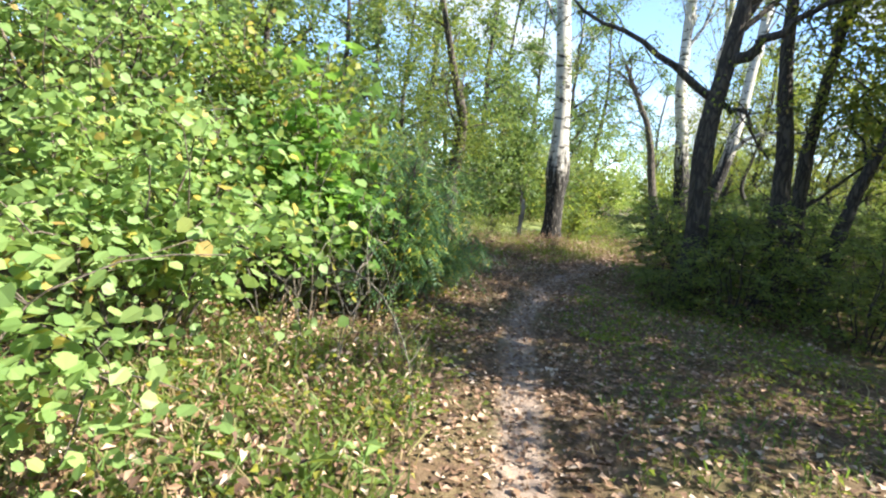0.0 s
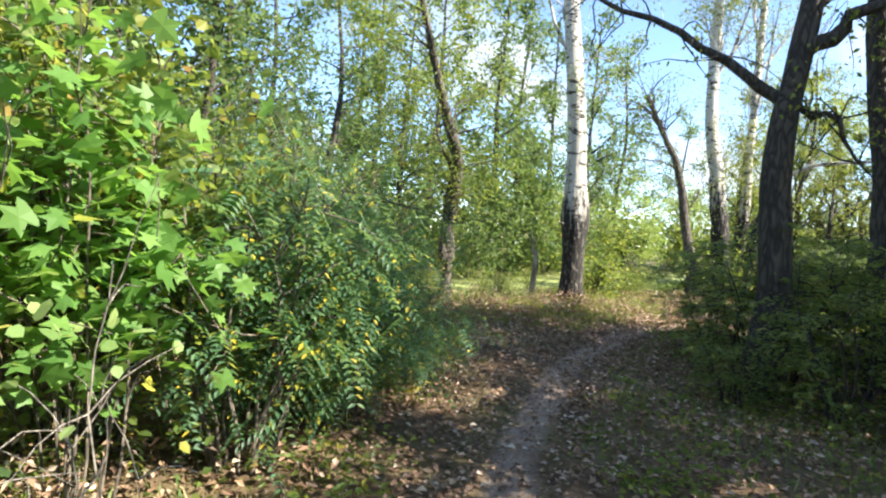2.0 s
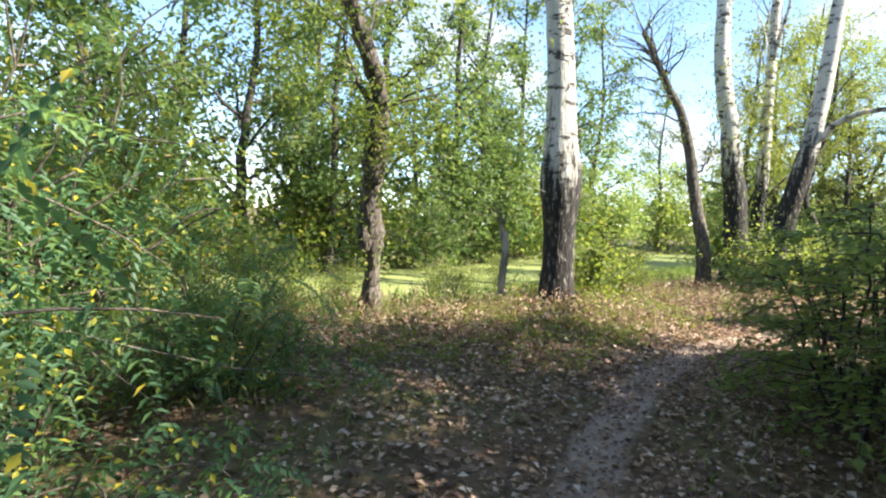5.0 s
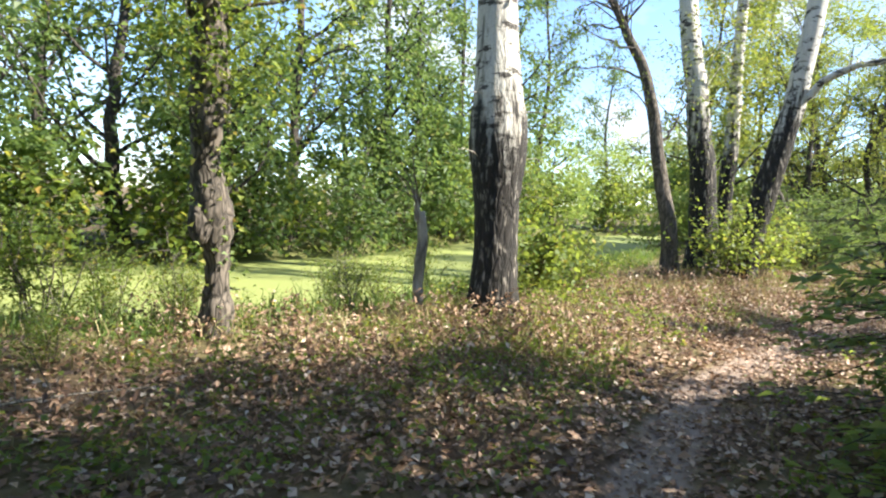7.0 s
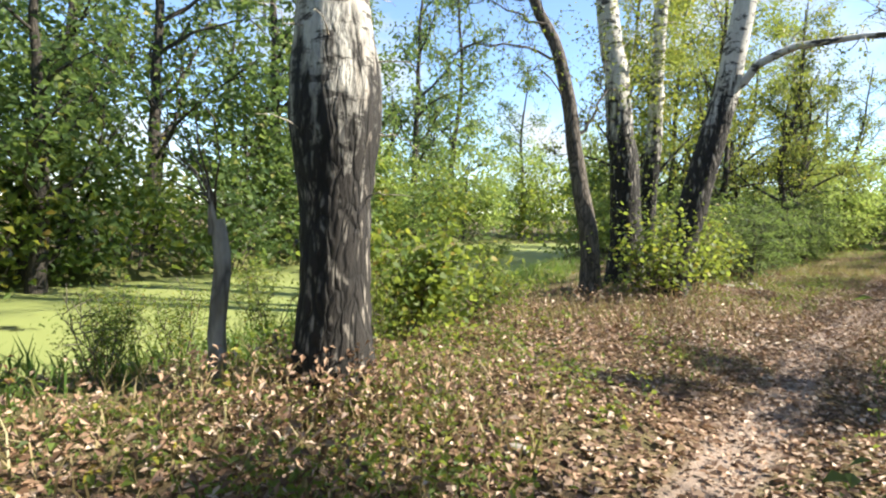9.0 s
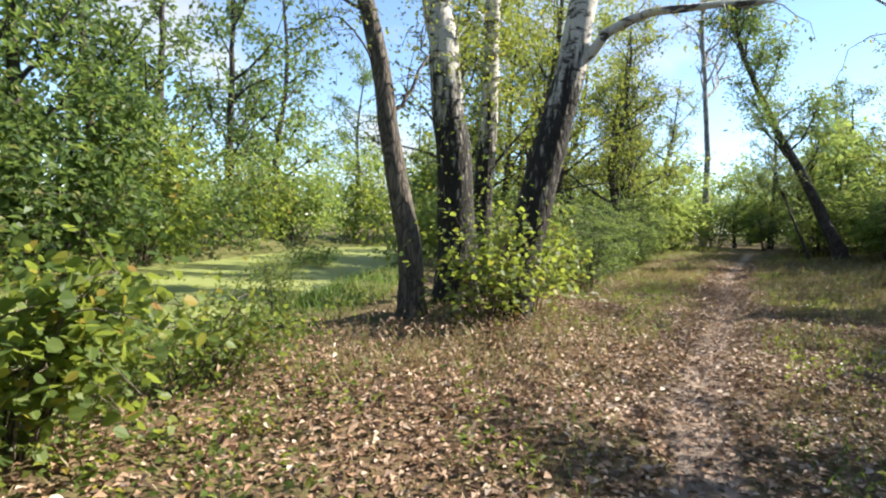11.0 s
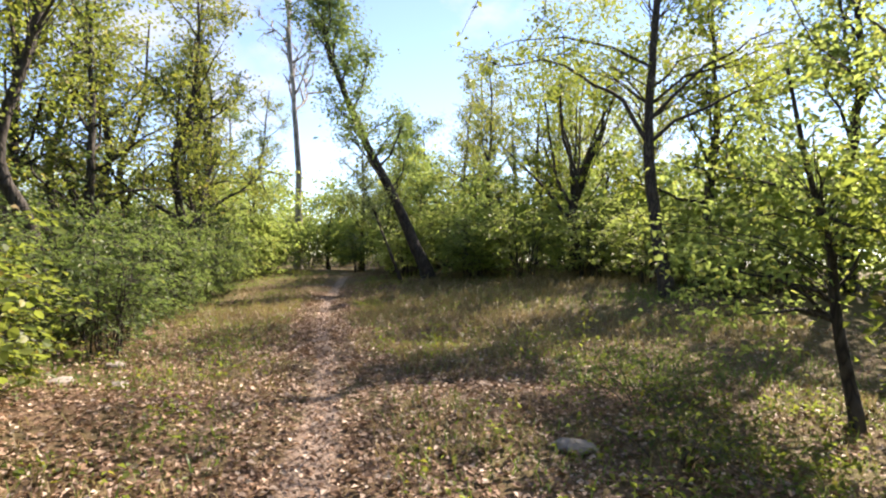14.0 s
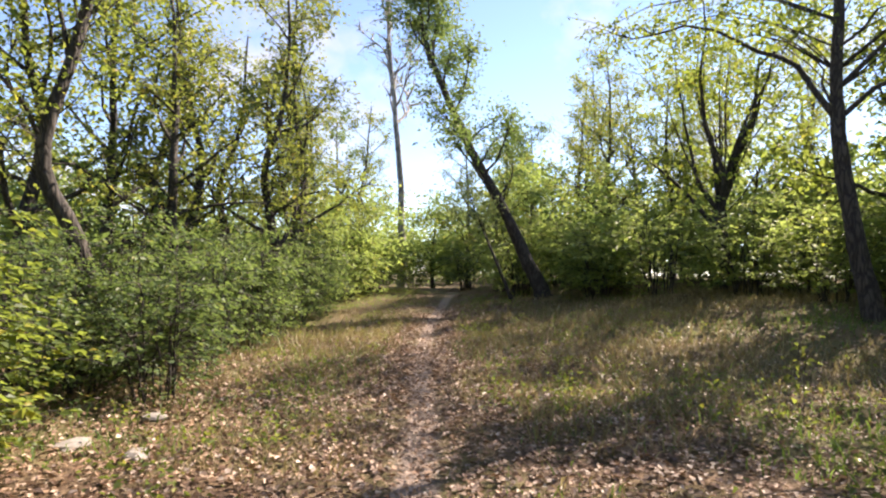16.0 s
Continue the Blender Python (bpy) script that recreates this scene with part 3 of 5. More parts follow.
def bush(name, x, y, label, rx, ry, h, leaf, seed, stems=14, leaves=3000, leaf_size=0.07, group="", kind="shrub", low=0.12, pinnate=False, aspect=0.68,
         clump=0.22, bark=None, z=None, stem_r=0.0, rounded=False, lobed=False):
    """A shrub: arching stems from its foot, leaves gathered along them and in tufts at their ends."""
    rs = np.random.RandomState(seed)
    top = thing(name, x, y, label, kind, group, z)
    rest = Limbs()
    tufts = []
    for k in range(stems):
        wood = Limbs() if k < 5 else rest
        a = rs.uniform(0, 2 * np.pi)
        q = rs.uniform(0.25, 1.0) ** 0.7
        foot = np.array([np.cos(a) * rx * 0.25 * q, np.sin(a) * ry * 0.25 * q, -0.06])
        end = np.array([np.cos(a) * rx * q, np.sin(a) * ry * q, h * (1.03 - 0.5 * q * q) * rs.uniform(0.8, 1.08)])
        ln = bend(foot, end, 0.18 * h * q, 9, rs, 0.04)
        r0 = stem_r or 0.005 + 0.005 * h
        wood.add(ln, np.linspace(r0, 0.004, 9), 5)
        for _ in range(5):
            j = rs.randint(2, 9)
            e = ln[j] + rs.normal(0, 1, 3) * np.array([rx * 0.3, ry * 0.3, h * 0.13])
            e[2] = max(e[2], low)
            rest.add(bend(ln[j], e, 0.03, 4, rs), np.linspace(r0 * 0.45, 0.003, 4), 3)
            tufts += [e, (e + ln[j]) / 2]
        tufts += list(ln[3:])
        if k < 5:
            wood.build("stem", bark or TWIG, top)
    if low <= 0.05:
        a, q = rs.uniform(0, 6.283, stems * 5), rs.uniform(0.3, 0.95, stems * 5)
        tufts += list(np.c_[np.cos(a) * rx * q, np.sin(a) * ry * q, rs.uniform(0.06, 0.45, stems * 5) * h])
    tufts = np.array(tufts)
    tufts = tufts[tufts[:, 2] > low]
    if rest.n:
        tagged(rest.build("twig", bark or TWIG, top), kind="stuff")
    if pinnate:
        per = max(1, leaves // len(tufts))
        v, f = pinnate_leaves(rs, clump_leaves(rs, tufts, per, clump), leaf_size)
    else:
        per = max(1, leaves // len(tufts))
        pts = clump_leaves(rs, tufts, per, clump, 0.7)
        pts[:, 2] = np.maximum(pts[:, 2], 0.03)
        v, f = random_leaves(rs, pts, leaf_size, aspect, rounded=rounded, lobed=lobed)
    mesh_object("foliage", v, f, leaf, top)
    return top


def grown_tree(name, x, y, label, trunk_line, trunk_r, leaf, bark, seed, limbs=12, start=0.3, reach=2.6, rise=0.6, branches=6, twigs=4, per=6, leaf_size=0.12,
               tuft=0.15, group="", tip=0.15, sides=9, aspect=0.62, z=None, wood=True, thick=1.0):
    """A tree grown limb by limb: each limb carries branches, each branch twigs with loose tufts of leaves."""
    rs = np.random.RandomState(seed)
    top = thing(name, x, y, label, "tree", group, z)
    line = smooth_line(trunk_line, 18)
    line[1:-1] += rs.normal(0, trunk_r * 0.12, line[1:-1].shape)
    s_ = np.linspace(0, 1, len(line))
    rad = trunk_r * ((1 - s_) * (1 - tip) + tip) * (1 + 0.4 * np.exp(-s_ * 16))
    line[0][2] -= 0.15
    trunk, fine, tufts = Limbs(), Limbs(), []
    trunk.add(line, rad, sides, 0.04, rs)
    for k in range(limbs):
        s = start + (0.98 - start) * (k + rs.uniform(0, 0.8)) / limbs
        i = min(int(s * 17), 16)
        root = line[i] + (line[i + 1] - line[i]) * (s * 17 - i)
        a = k * 2.4 + rs.normal(0, 0.35)
        L = reach * (1.1 - 0.6 * (s - start) / (1 - start)) * rs.uniform(0.7, 1.15)
        d = unit(np.array([[math.cos(a), math.sin(a), rise * rs.uniform(0.4, 1.5)]]))[0]
        pts, ways = [root], [d]
        for _ in range(8):
            d = d + np.array([0, 0, 0.07]) + rs.normal(0, 0.15, 3)
            d = d / np.linalg.norm(d)
            pts.append(pts[-1] + d * L / 8)
            ways.append(d)
        limb = Limbs()
        r0 = min(rad[i] * 0.6, 0.012 + 0.017 * L)
        limb.add(pts, np.linspace(r0, 0.006, 9), 5)
        limb.build("limb", bark, top)
        for _ in range(branches):
            j = rs.randint(2, 9)
            way = ways[j] * 0.6 + rs.normal(0, 0.62, 3) + np.array([0, 0, 0.12])
            l2 = L * 0.42 * rs.uniform(0.5, 1.1) * (1.25 - j / 14)
            b = bend(pts[j], pts[j] + way / np.linalg.norm(way) * l2, 0.06 * l2, 4, rs, 0.06)
            fine.add(b, np.linspace(r0 * 0.4 * thick, 0.004 * thick, 4), 3)
            for m in range(twigs):
                q = b[1 + m % 3]
                e = q + rs.normal(0, 1, 3) * np.array([1, 1, 0.6]) * rs.uniform(0.16, 0.34)
                if wood:
                    fine.add([q, e], [0.006 * thick, 0.003 * thick], 3)
                tufts += [e, (q + e) / 2]
    v, f = random_leaves(rs, clump_leaves(rs, np.array(tufts), per, tuft, 0.75), leaf_size, aspect)
    mesh_object("crown", v, f, leaf, top)
    tagged(fine.build("twig", bark, top), kind="stuff")
    trunk.build("trunk", bark, top)
    return top


def layered_shrub(name, x, y, label, spread, h, leaf, seed, stems=9, branches=7, twigs=4, per=8, leaf_size=0.065, group="", low=0.15, aspect=0.7, z=None, droop=0.12):
    """An open shrub: a few leaning stems, side branches held out flat, leaves set along their twigs in layers."""
    rs = np.random.RandomState(seed)
    top = thing(name, x, y, label, "shrub", group, z)
    fine, at, along, normal = Limbs(), [], [], []
    for k in range(stems):
        a = k * 2.4 + rs.normal(0, 0.4)
        q = rs.uniform(0.15, 0.75)
        foot = np.array([math.cos(a) * spread * 0.16, math.sin(a) * spread * 0.16, -0.08])
        end = np.array([math.cos(a) * spread * q, math.sin(a) * spread * q, h * rs.uniform(0.7, 1.05) * (1.05 - 0.35 * q)])
        ln = bend(foot, end, 0.05 * h, 10, rs, 0.035)
        r0 = 0.006 + 0.0055 * h
        stem = Limbs()
        stem.add(ln, np.linspace(r0, 0.005, 10), 5)
        stem.build("stem", BARK, top)
        for n in range(branches):
            j = 2 + int(7.9 * ((n + rs.uniform(0, 0.9)) / branches))
            j = min(j, 9)
            b_a = a + rs.normal(0, 1.2)
            l2 = spread * rs.uniform(0.3, 0.7) * (1.15 - 0.05 * j)
            e = ln[j] + np.array([math.cos(b_a) * l2, math.sin(b_a) * l2, rs.normal(0.0, 0.12) * l2 - droop * l2])
            e[2] = max(e[2], low)
            br = bend(ln[j], e, 0.10 * l2, 6, rs, 0.04)
            fine.add(br, np.linspace(r0 * 0.42, 0.003, 6), 3)
            way = (br[-1] - br[0]) / max(l2, 0.01)
            for m in range(twigs):
                p0 = br[1 + (m * 4) // twigs] if m < twigs - 1 else br[-2]
                side = np.array([-way[1], way[0], 0.0]) * (1 if m % 2 else -1) * rs.uniform(0.3, 1.0)
                tw = (way * rs.uniform(0.5, 1.0) + side + np.array([0, 0, rs.normal(-0.08, 0.18)])) * rs.uniform(0.18, 0.42)
                fine.add([p0, p0 + tw], [0.004, 0.002], 3)
                f_ = rs.uniform(0.1, 1.05, per)[:, None]
                p = p0 + tw * f_ + rs.normal(0, 0.025, (per, 3))
                turn = rs.normal(0, 0.9, per)
                c, s = np.cos(turn), np.sin(turn)
                at.append(p)
                along.append(np.c_[tw[0] * c - tw[1] * s, tw[0] * s + tw[1] * c, np.full(per, -0.05) + rs.normal(0, 0.06, per)])
                normal.append(np.c_[rs.normal(0, 0.35, (per, 2)), np.ones(per)])
    at, along, normal = np.concatenate(at), np.concatenate(along), np.concatenate(normal)
    at[:, 2] = np.maximum(at[:, 2], 0.03)
    L = leaf_size * rs.uniform(0.6, 1.25, len(at))
    v, f = leaf_arrays(at, along, normal, L, L * aspect * rs.uniform(0.8, 1.2, len(at)), 0.18)
    mesh_object("foliage", v, f, leaf, top)
    tagged(fine.build("twig", BARK, top), kind="stuff")
    return top


def again(ob, x, y, turn, scale=1.0, tall=0.0):
    """Another plant of the same make, turned and grown differently."""
    tall = tall or 0.86 + 0.28 * ((x * 7.31 + y * 3.77) % 1.0)
    m = pose(x, y, gz(x, y), 0, 0, turn) @ Matrix.Diagonal((scale, scale, scale * tall, 1))
    return copy_thing(ob, m)


# ---- trees along the walk ----
def rel(points, x, y):
    """Places in the world, taken from the foot at x, y."""
    z = gz(x, y)
    return [(a - x, b - y, c - z) for a, b, c in points]


# the pale-stemmed tree at the bend: furrowed black foot, white stem
tree("birch_tree", 2.95, 17.0, "tall birch with furrowed black base and white upper trunk", rel([(2.97, 17, -0.1), (2.95, 17, 1.2), (2.9, 17.02, 2.6), (2.75, 17.05, 4.6), (2.42, 17.1, 7.2), (2.1, 17.2, 10.5), (2.0, 17.2, 14)], 2.95, 17.0),
     0.27, [((-0.8, 0.3, 12), 2.8, 2.4, 3.2), ((-1.2, 0, 8.6), 1.6, 1.4, 1.0)], GREEN, BARK_PALE, 11, clumps=60, per=70, leaf_size=0.06, sides=22, tip=0.45, rough=0.02,
     girth=[(-0.1, 0.36), (0.3, 0.29), (0.7, 0.262), (1.3, 0.25), (1.7, 0.31), (2.0, 0.355), (2.3, 0.33), (2.7, 0.265), (3.1, 0.235), (4.0, 0.22), (7, 0.19), (14, 0.09)],
     limb_lines=[(rel([(2.45, 17.1, 6.0), (2.0, 17.0, 6.8), (1.75, 17.0, 8.0), (1.6, 17, 9.2)], 2.95, 17.0), 0.05), (rel([(2.5, 17.1, 5.6), (3.2, 17.2, 5.9), (3.9, 17.0, 5.6)], 2.95, 17.0), 0.022), (rel([(2.4, 17.1, 6.8), (1.6, 16.8, 7.4), (0.8, 16.6, 7.3)], 2.95, 17.0), 0.025), (rel([(2.4, 17.1, 7.0), (3.3, 16.9, 7.6), (4.3, 16.8, 7.5)], 2.95, 17.0), 0.025), (rel([(2.65, 17.1, 4.9), (2.1, 17.0, 5.3), (1.5, 16.9, 5.2)], 2.95, 17.0), 0.016), (rel([(2.6, 17.1, 5.0), (3.2, 16.9, 5.2), (3.7, 16.8, 4.7)], 2.95, 17.0), 0.016)])


def trunk_twigs(x, y, z0, z1, seed, n=9, r=0.3):
    rs = np.random.RandomState(seed)
    top = thing("dead_branch", x, y, "thin pale dead twigs on the birch trunk", "branch", z=z0)
    lb = Limbs()
    for _ in range(n):
        a = rs.uniform(0, 6.28)
        s = np.array([math.cos(a) * r, math.sin(a) * r, rs.uniform(0, z1 - z0)])
        lb.add(bend(s * [0.8, 0.8, 1], s + np.array([math.cos(a) * 0.35, math.sin(a) * 0.35, rs.uniform(-0.15, 0.1)]), 0.04, 6, rs, 0.1), np.linspace(0.008, 0.002, 6), 4)
    tagged(lb.build("twig", DEADWOOD, top), kind="stuff")


trunk_twigs(2.92, 17.0, 1.2, 3.0, 5)

# crooked ivy-grown tree on the pond bank
thick = tree("crooked_tree", -0.03, 16.35, "crooked thin tree with lumpy ivy-grown trunk", rel([(-0.03, 16.35, -0.15), (-0.02, 16.3, 0.7), (-0.08, 16.1, 1.5), (0.0, 15.9, 2.2), (0.06, 15.6, 3.0), (-0.2, 15.1, 3.8), (-0.5, 14.6, 4.8), (-0.9, 14.2, 6.2)], -0.03, 16.35),
     0.16, [((-0.5, -1.0, 4.3), 1.7, 1.5, 1.6), ((0.2, -0.6, 2.9), 0.9, 0.8, 0.7), ((-1.1, -2.0, 6.0), 1.8, 1.6, 1.3)], GREEN, BARK_GREY, 12, clumps=120, per=70, leaf_size=0.08, sides=14, tip=0.4, rough=0.09,
     girth=[(-0.1, 0.24), (0.2, 0.17), (0.6, 0.11), (0.95, 0.13), (1.25, 0.20), (1.5, 0.19), (1.8, 0.12), (2.1, 0.15), (2.4, 0.20), (2.7, 0.15), (3.1, 0.10), (3.6, 0.13), (4.2, 0.09), (6.5, 0.05)],
     limb_lines=[(rel([(0.03, 15.7, 2.8), (-0.3, 15.6, 3.3), (-0.6, 15.4, 4.2)], -0.03, 16.35), 0.05)])


def ivy(parent, line, n, r, seed):
    rs = np.random.RandomState(seed)
    ln = smooth_line(line, 60)
    p = ln[rs.randint(0, 60, n)] + unit(rs.normal(0, 1, (n, 3))) * r * rs.uniform(0.7, 1.4, (n, 1))
    v, f = random_leaves(rs, p, 0.07, 0.9)
    mesh_object("ivy", v, f, IVY, parent, "yellowing ivy leaves")


ivy(thick, [(0, -0.02, 0.5), (-0.05, -0.25, 1.6), (0.03, -0.45, 2.4), (0.09, -0.75, 3.1)], 420, 0.26, 4)


def burl(parent, x, y, z, r, seed):
    rs = np.random.RandomState(seed)
    th = np.linspace(0, np.pi, 8)
    lb = Limbs()
    lb.add(np.c_[np.zeros(8) + x, np.zeros(8) + y, z - r * 2.1 * np.cos(th)], r * np.sin(th) + 0.004, 12, 0.06, rs)
    lb.build("burl", BARK_GREY, parent, "swollen grey burl")


for bx, by, bz, br in ((-0.09, -0.26, 1.2, 0.115), (0.07, -0.52, 2.2, 0.12), (0.03, -0.06, 0.25, 0.13)):
    burl(thick, bx, by, bz, br, int(bz * 100))


def snag(x, y, seed):
    rs = np.random.RandomState(seed)
    top = thing("broken_stump", x, y, "thin broken dead trunk with pale splintered top", "stump")
    lb = Limbs()
    ln = smooth_line([(0, 0, -0.1), (-0.01, 0, 0.5), (0.015, 0, 0.95), (-0.05, 0.0, 1.42)], 12)
    lb.add(ln[:11], np.linspace(0.075, 0.06, 11), 10, 0.07, rs)
    lb.build("trunk", BARK_POPLAR, top)
    sp = Limbs()
    for k in range(5):
        a = k * 0.55 + 2.2
        b = ln[10] + np.array([0.035 * math.cos(a), 0.035 * math.sin(a), -0.12])
        sp.add([b, b + [-0.01, 0.0, 0.14], b + [-0.03, 0, rs.uniform(0.2, 0.38)]], [0.035, 0.026, 0.004], 5, 0.15, rs)
    sp.build("splinter", DEADWOOD, top, "pale torn wood")
    for k in range(9):
        tw = Limbs()
        a = rs.uniform(0, 6.28)
        l = rs.uniform(0.4, 1.3)
        e = np.array([math.cos(a) * l * 0.7, math.sin(a) * l * 0.7, 1.5 + rs.uniform(0.1, 1.0) * l])
        tw.add(bend((-0.04, 0, 1.35), e, 0.1, 7, rs, 0.06), np.linspace(0.010, 0.002, 7), 4)
        tw.build("shoot", TWIG, top)


snag(2.1, 17.35, 3)

# the two dark trees on the shaded side of the path
OX, OY = 0.30, 0.5
tree("oak_tree", 3.85 + OX, 9.4 + OY, "dark-barked tree with forked spreading limbs", rel([(a + OX, b + OY, c) for a, b, c in [(3.8, 9.4, -0.15), (3.84, 9.4, 1.2), (3.74, 9.42, 2.6), (3.86, 9.38, 3.7), (4.0, 9.3, 5.2), (4.1, 9.2, 7.5), (4.3, 9.2, 9.5)]], 3.85 + OX, 9.4 + OY),
     0.21, [((1.0, -0.5, 8.6), 2.6, 2.2, 1.6), ((2.4, 0.8, 6.4), 1.6, 1.6, 0.9)], GREEN, BARK, 13, clumps=60, per=55, leaf_size=0.07, sides=16, tip=0.3,
     limb_lines=[(rel([(a + OX, b + OY, c) for a, b, c in [(3.74, 9.42, 3.3), (3.2, 9.6, 3.7), (2.4, 9.8, 4.25), (1.5, 10.0, 4.65), (0.7, 10.2, 5.6)]], 3.85 + OX, 9.4 + OY), 0.08),
                 (rel([(a + OX, b + OY, c) for a, b, c in [(3.86, 9.38, 3.75), (4.3, 9.1, 4.15), (4.9, 8.9, 4.7), (5.8, 8.6, 5.0)]], 3.85 + OX, 9.4 + OY), 0.11),
                 (rel([(a + OX, b + OY, c) for a, b, c in [(3.78, 9.4, 3.3), (4.2, 9.2, 3.0), (4.6, 9.0, 2.4)]], 3.85 + OX, 9.4 + OY), 0.06)])
tree("oak_tree", 5.8, 10.75, "dark slender tree standing in the shade", rel([(5.9, 10.7, -0.15), (5.85, 10.7, 2.2), (5.6, 10.8, 4.2), (5.5, 10.85, 6.5), (5.4, 10.9, 9.5)], 5.8, 10.75),
     0.19, [((0.2, 0.2, 8.5), 2.3, 2.3, 2.0), ((0.9, -0.4, 5.2), 1.3, 1.2, 0.9)], YELLOW, BARK, 14, clumps=110, per=60, leaf_size=0.10)
tree("oak_tree", 6.6, 11.4, "dark slender tree with yellowing leaves", rel([(6.7, 11.3, -0.15), (6.6, 11.4, 2.4), (6.75, 11.3, 5), (7.0, 11.2, 9)], 6.6, 11.4),
     0.17, [((0.4, 0.0, 7.6), 2.2, 2.2, 2.2), ((0.6, -0.8, 4.0), 1.2, 1.0, 1.0)], YELLOW, BARK, 15, clumps=110, per=60, leaf_size=0.10)
tree("leaning_tree", 6.6, 9.4, "dark leaning tree with forked top", rel([(6.1, 9.7, -0.15), (6.4, 9.5, 2.0), (6.9, 9.2, 4.0), (7.6, 8.8, 6.5)], 6.6, 9.4),
     0.13, [((1.0, -0.6, 6.2), 1.8, 1.8, 1.4), ((0.2, 0.2, 3.4), 0.9, 0.9, 0.8)], YELLOW, BARK, 16, clumps=110, per=60, leaf_size=0.10)

# the cluster of poplars beside the pond
tree("poplar_tree", 7.9, 22.7, "slender dark tree curving over the pond", rel([(7.92, 22.7, -0.2), (7.85, 22.72, 0.8), (7.55, 22.85, 2.4), (7.2, 23.0, 4.2), (6.7, 23.2, 5.3), (6.1, 23.4, 6.6)], 7.9, 22.7),
     0.20, [((-1.6, 0.4, 6.6), 1.8, 1.6, 0.9)], GREEN, BARK_GREY, 21, clumps=40, per=26, leaf_size=0.07, sides=16, tip=0.35, limbs=14,
     limb_lines=[(rel([(7.2, 23, 4.2), (6.4, 23.0, 4.4), (5.4, 22.8, 4.3), (4.8, 22.7, 3.8)], 7.9, 22.7), 0.03), (rel([(7.0, 23.1, 4.8), (6.2, 23.0, 5.0), (5.2, 22.9, 5.4)], 7.9, 22.7), 0.03), (rel([(6.7, 23.2, 5.3), (5.9, 23.2, 5.3), (5.0, 23.3, 4.7)], 7.9, 22.7), 0.025), (rel([(7.4, 22.9, 3.4), (6.7, 22.7, 3.9), (6.2, 22.6, 3.8)], 7.9, 22.7), 0.018), (rel([(7.5, 22.9, 2.7), (7.9, 22.8, 3.4), (8.0, 22.9, 4.4)], 7.9, 22.7), 0.04)])
p_thick = tree("poplar_tree", 9.2, 23.8, "thick poplar with black base and pale top", rel([(9.22, 23.8, -0.2), (9.2, 23.8, 1.1), (9.05, 23.85, 2.6), (8.85, 23.95, 4.1), (8.6, 24.1, 6), (8.5, 24.2, 9), (8.5, 24.2, 14)], 9.2, 23.8),
     0.36, [((-0.4, 0.3, 12), 2.6, 2.6, 3.0), ((0.3, 0.4, 5.2), 1.2, 1.2, 1.6)], YELLOW, BARK_WHITE_TOP, 22, clumps=120, per=55, leaf_size=0.09, sides=20, tip=0.4, rough=0.014)
p_up = tree("poplar_tree", 10.2, 24.7, "upright poplar with pale sunlit upper trunk", rel([(10.2, 24.7, -0.2), (10.22, 24.7, 1.4), (10.25, 24.68, 3.6), (10.25, 24.68, 6), (10.3, 24.7, 13)], 10.2, 24.7),
     0.23, [((0.2, 0.3, 11), 2.2, 2.2, 3.0), ((0.4, 0.2, 4.6), 1.3, 1.2, 1.6)], YELLOW, BARK_UPRIGHT, 23, clumps=120, per=55, leaf_size=0.09, sides=16, tip=0.45)
p_lean = tree("poplar_tree", 9.2, 22.2, "leaning poplar with dark base and pale upper trunk", rel([(9.2, 22.2, -0.2), (9.32, 22.12, 0.7), (9.55, 21.98, 2.0), (9.78, 21.85, 3.2), (9.95, 21.75, 4.4), (10.1, 21.6, 6.5), (10.3, 21.5, 9.5), (10.4, 21.5, 13)], 9.2, 22.2),
     0.30, [((1.2, -0.8, 12), 2.6, 2.6, 2.6)], YELLOW, BARK_WHITE_TOP, 24, clumps=70, per=60, leaf_size=0.07, sides=20, tip=0.4, rough=0.014,
     limb_lines=[(rel([(9.85, 21.8, 3.6), (10.2, 21.4, 4.1), (10.7, 20.9, 4.35), (11.4, 20.3, 4.4), (12.4, 19.6, 4.6), (13.4, 19.2, 4.2)], 9.2, 22.2), 0.09)])
ivy(p_thick, [(0, 0, 1.0), (-0.15, 0.05, 2.6), (-0.35, 0.15, 4.1), (-0.6, 0.3, 6)], 500, 0.55, 7)
ivy(p_up, [(0, 0, 1.0), (0.05, 0, 3.6), (0.05, 0, 6)], 500, 0.45, 8)
ivy(p_lean, [(0.1, -0.1, 0.5), (0.35, -0.2, 2.0)], 200, 0.45, 9)

# far right: leaning tree over the track, bare grey poplar, forked trees
grown_tree("leaning_tree", 27.3, 27.5, "dark tree leaning steeply over the track", rel([(27.4, 27.3, 0.5), (27.1, 27.9, 2.0), (26.5, 29.0, 4.4), (25.8, 30.1, 7.1), (25.4, 30.8, 9.2), (25.6, 31.0, 11.5)], 27.3, 27.5),
     0.24, WOOD_GREEN, BARK, 31, limbs=22, start=0.34, reach=2.4, rise=0.8, per=9, leaf_size=0.13, tuft=0.22, sides=12)
tree("leaning_tree", 26.8, 28.2, "thin dark tree leaning beside a larger one", rel([(26.8, 28.2, 0.5), (26.5, 28.7, 1.9), (26.1, 29.3, 3.6)], 26.8, 28.2), 0.07, [((-0.7, 1.1, 3.2), 0.8, 0.8, 0.8)], GREY, BARK, 32, clumps=30, per=40, leaf_size=0.1)
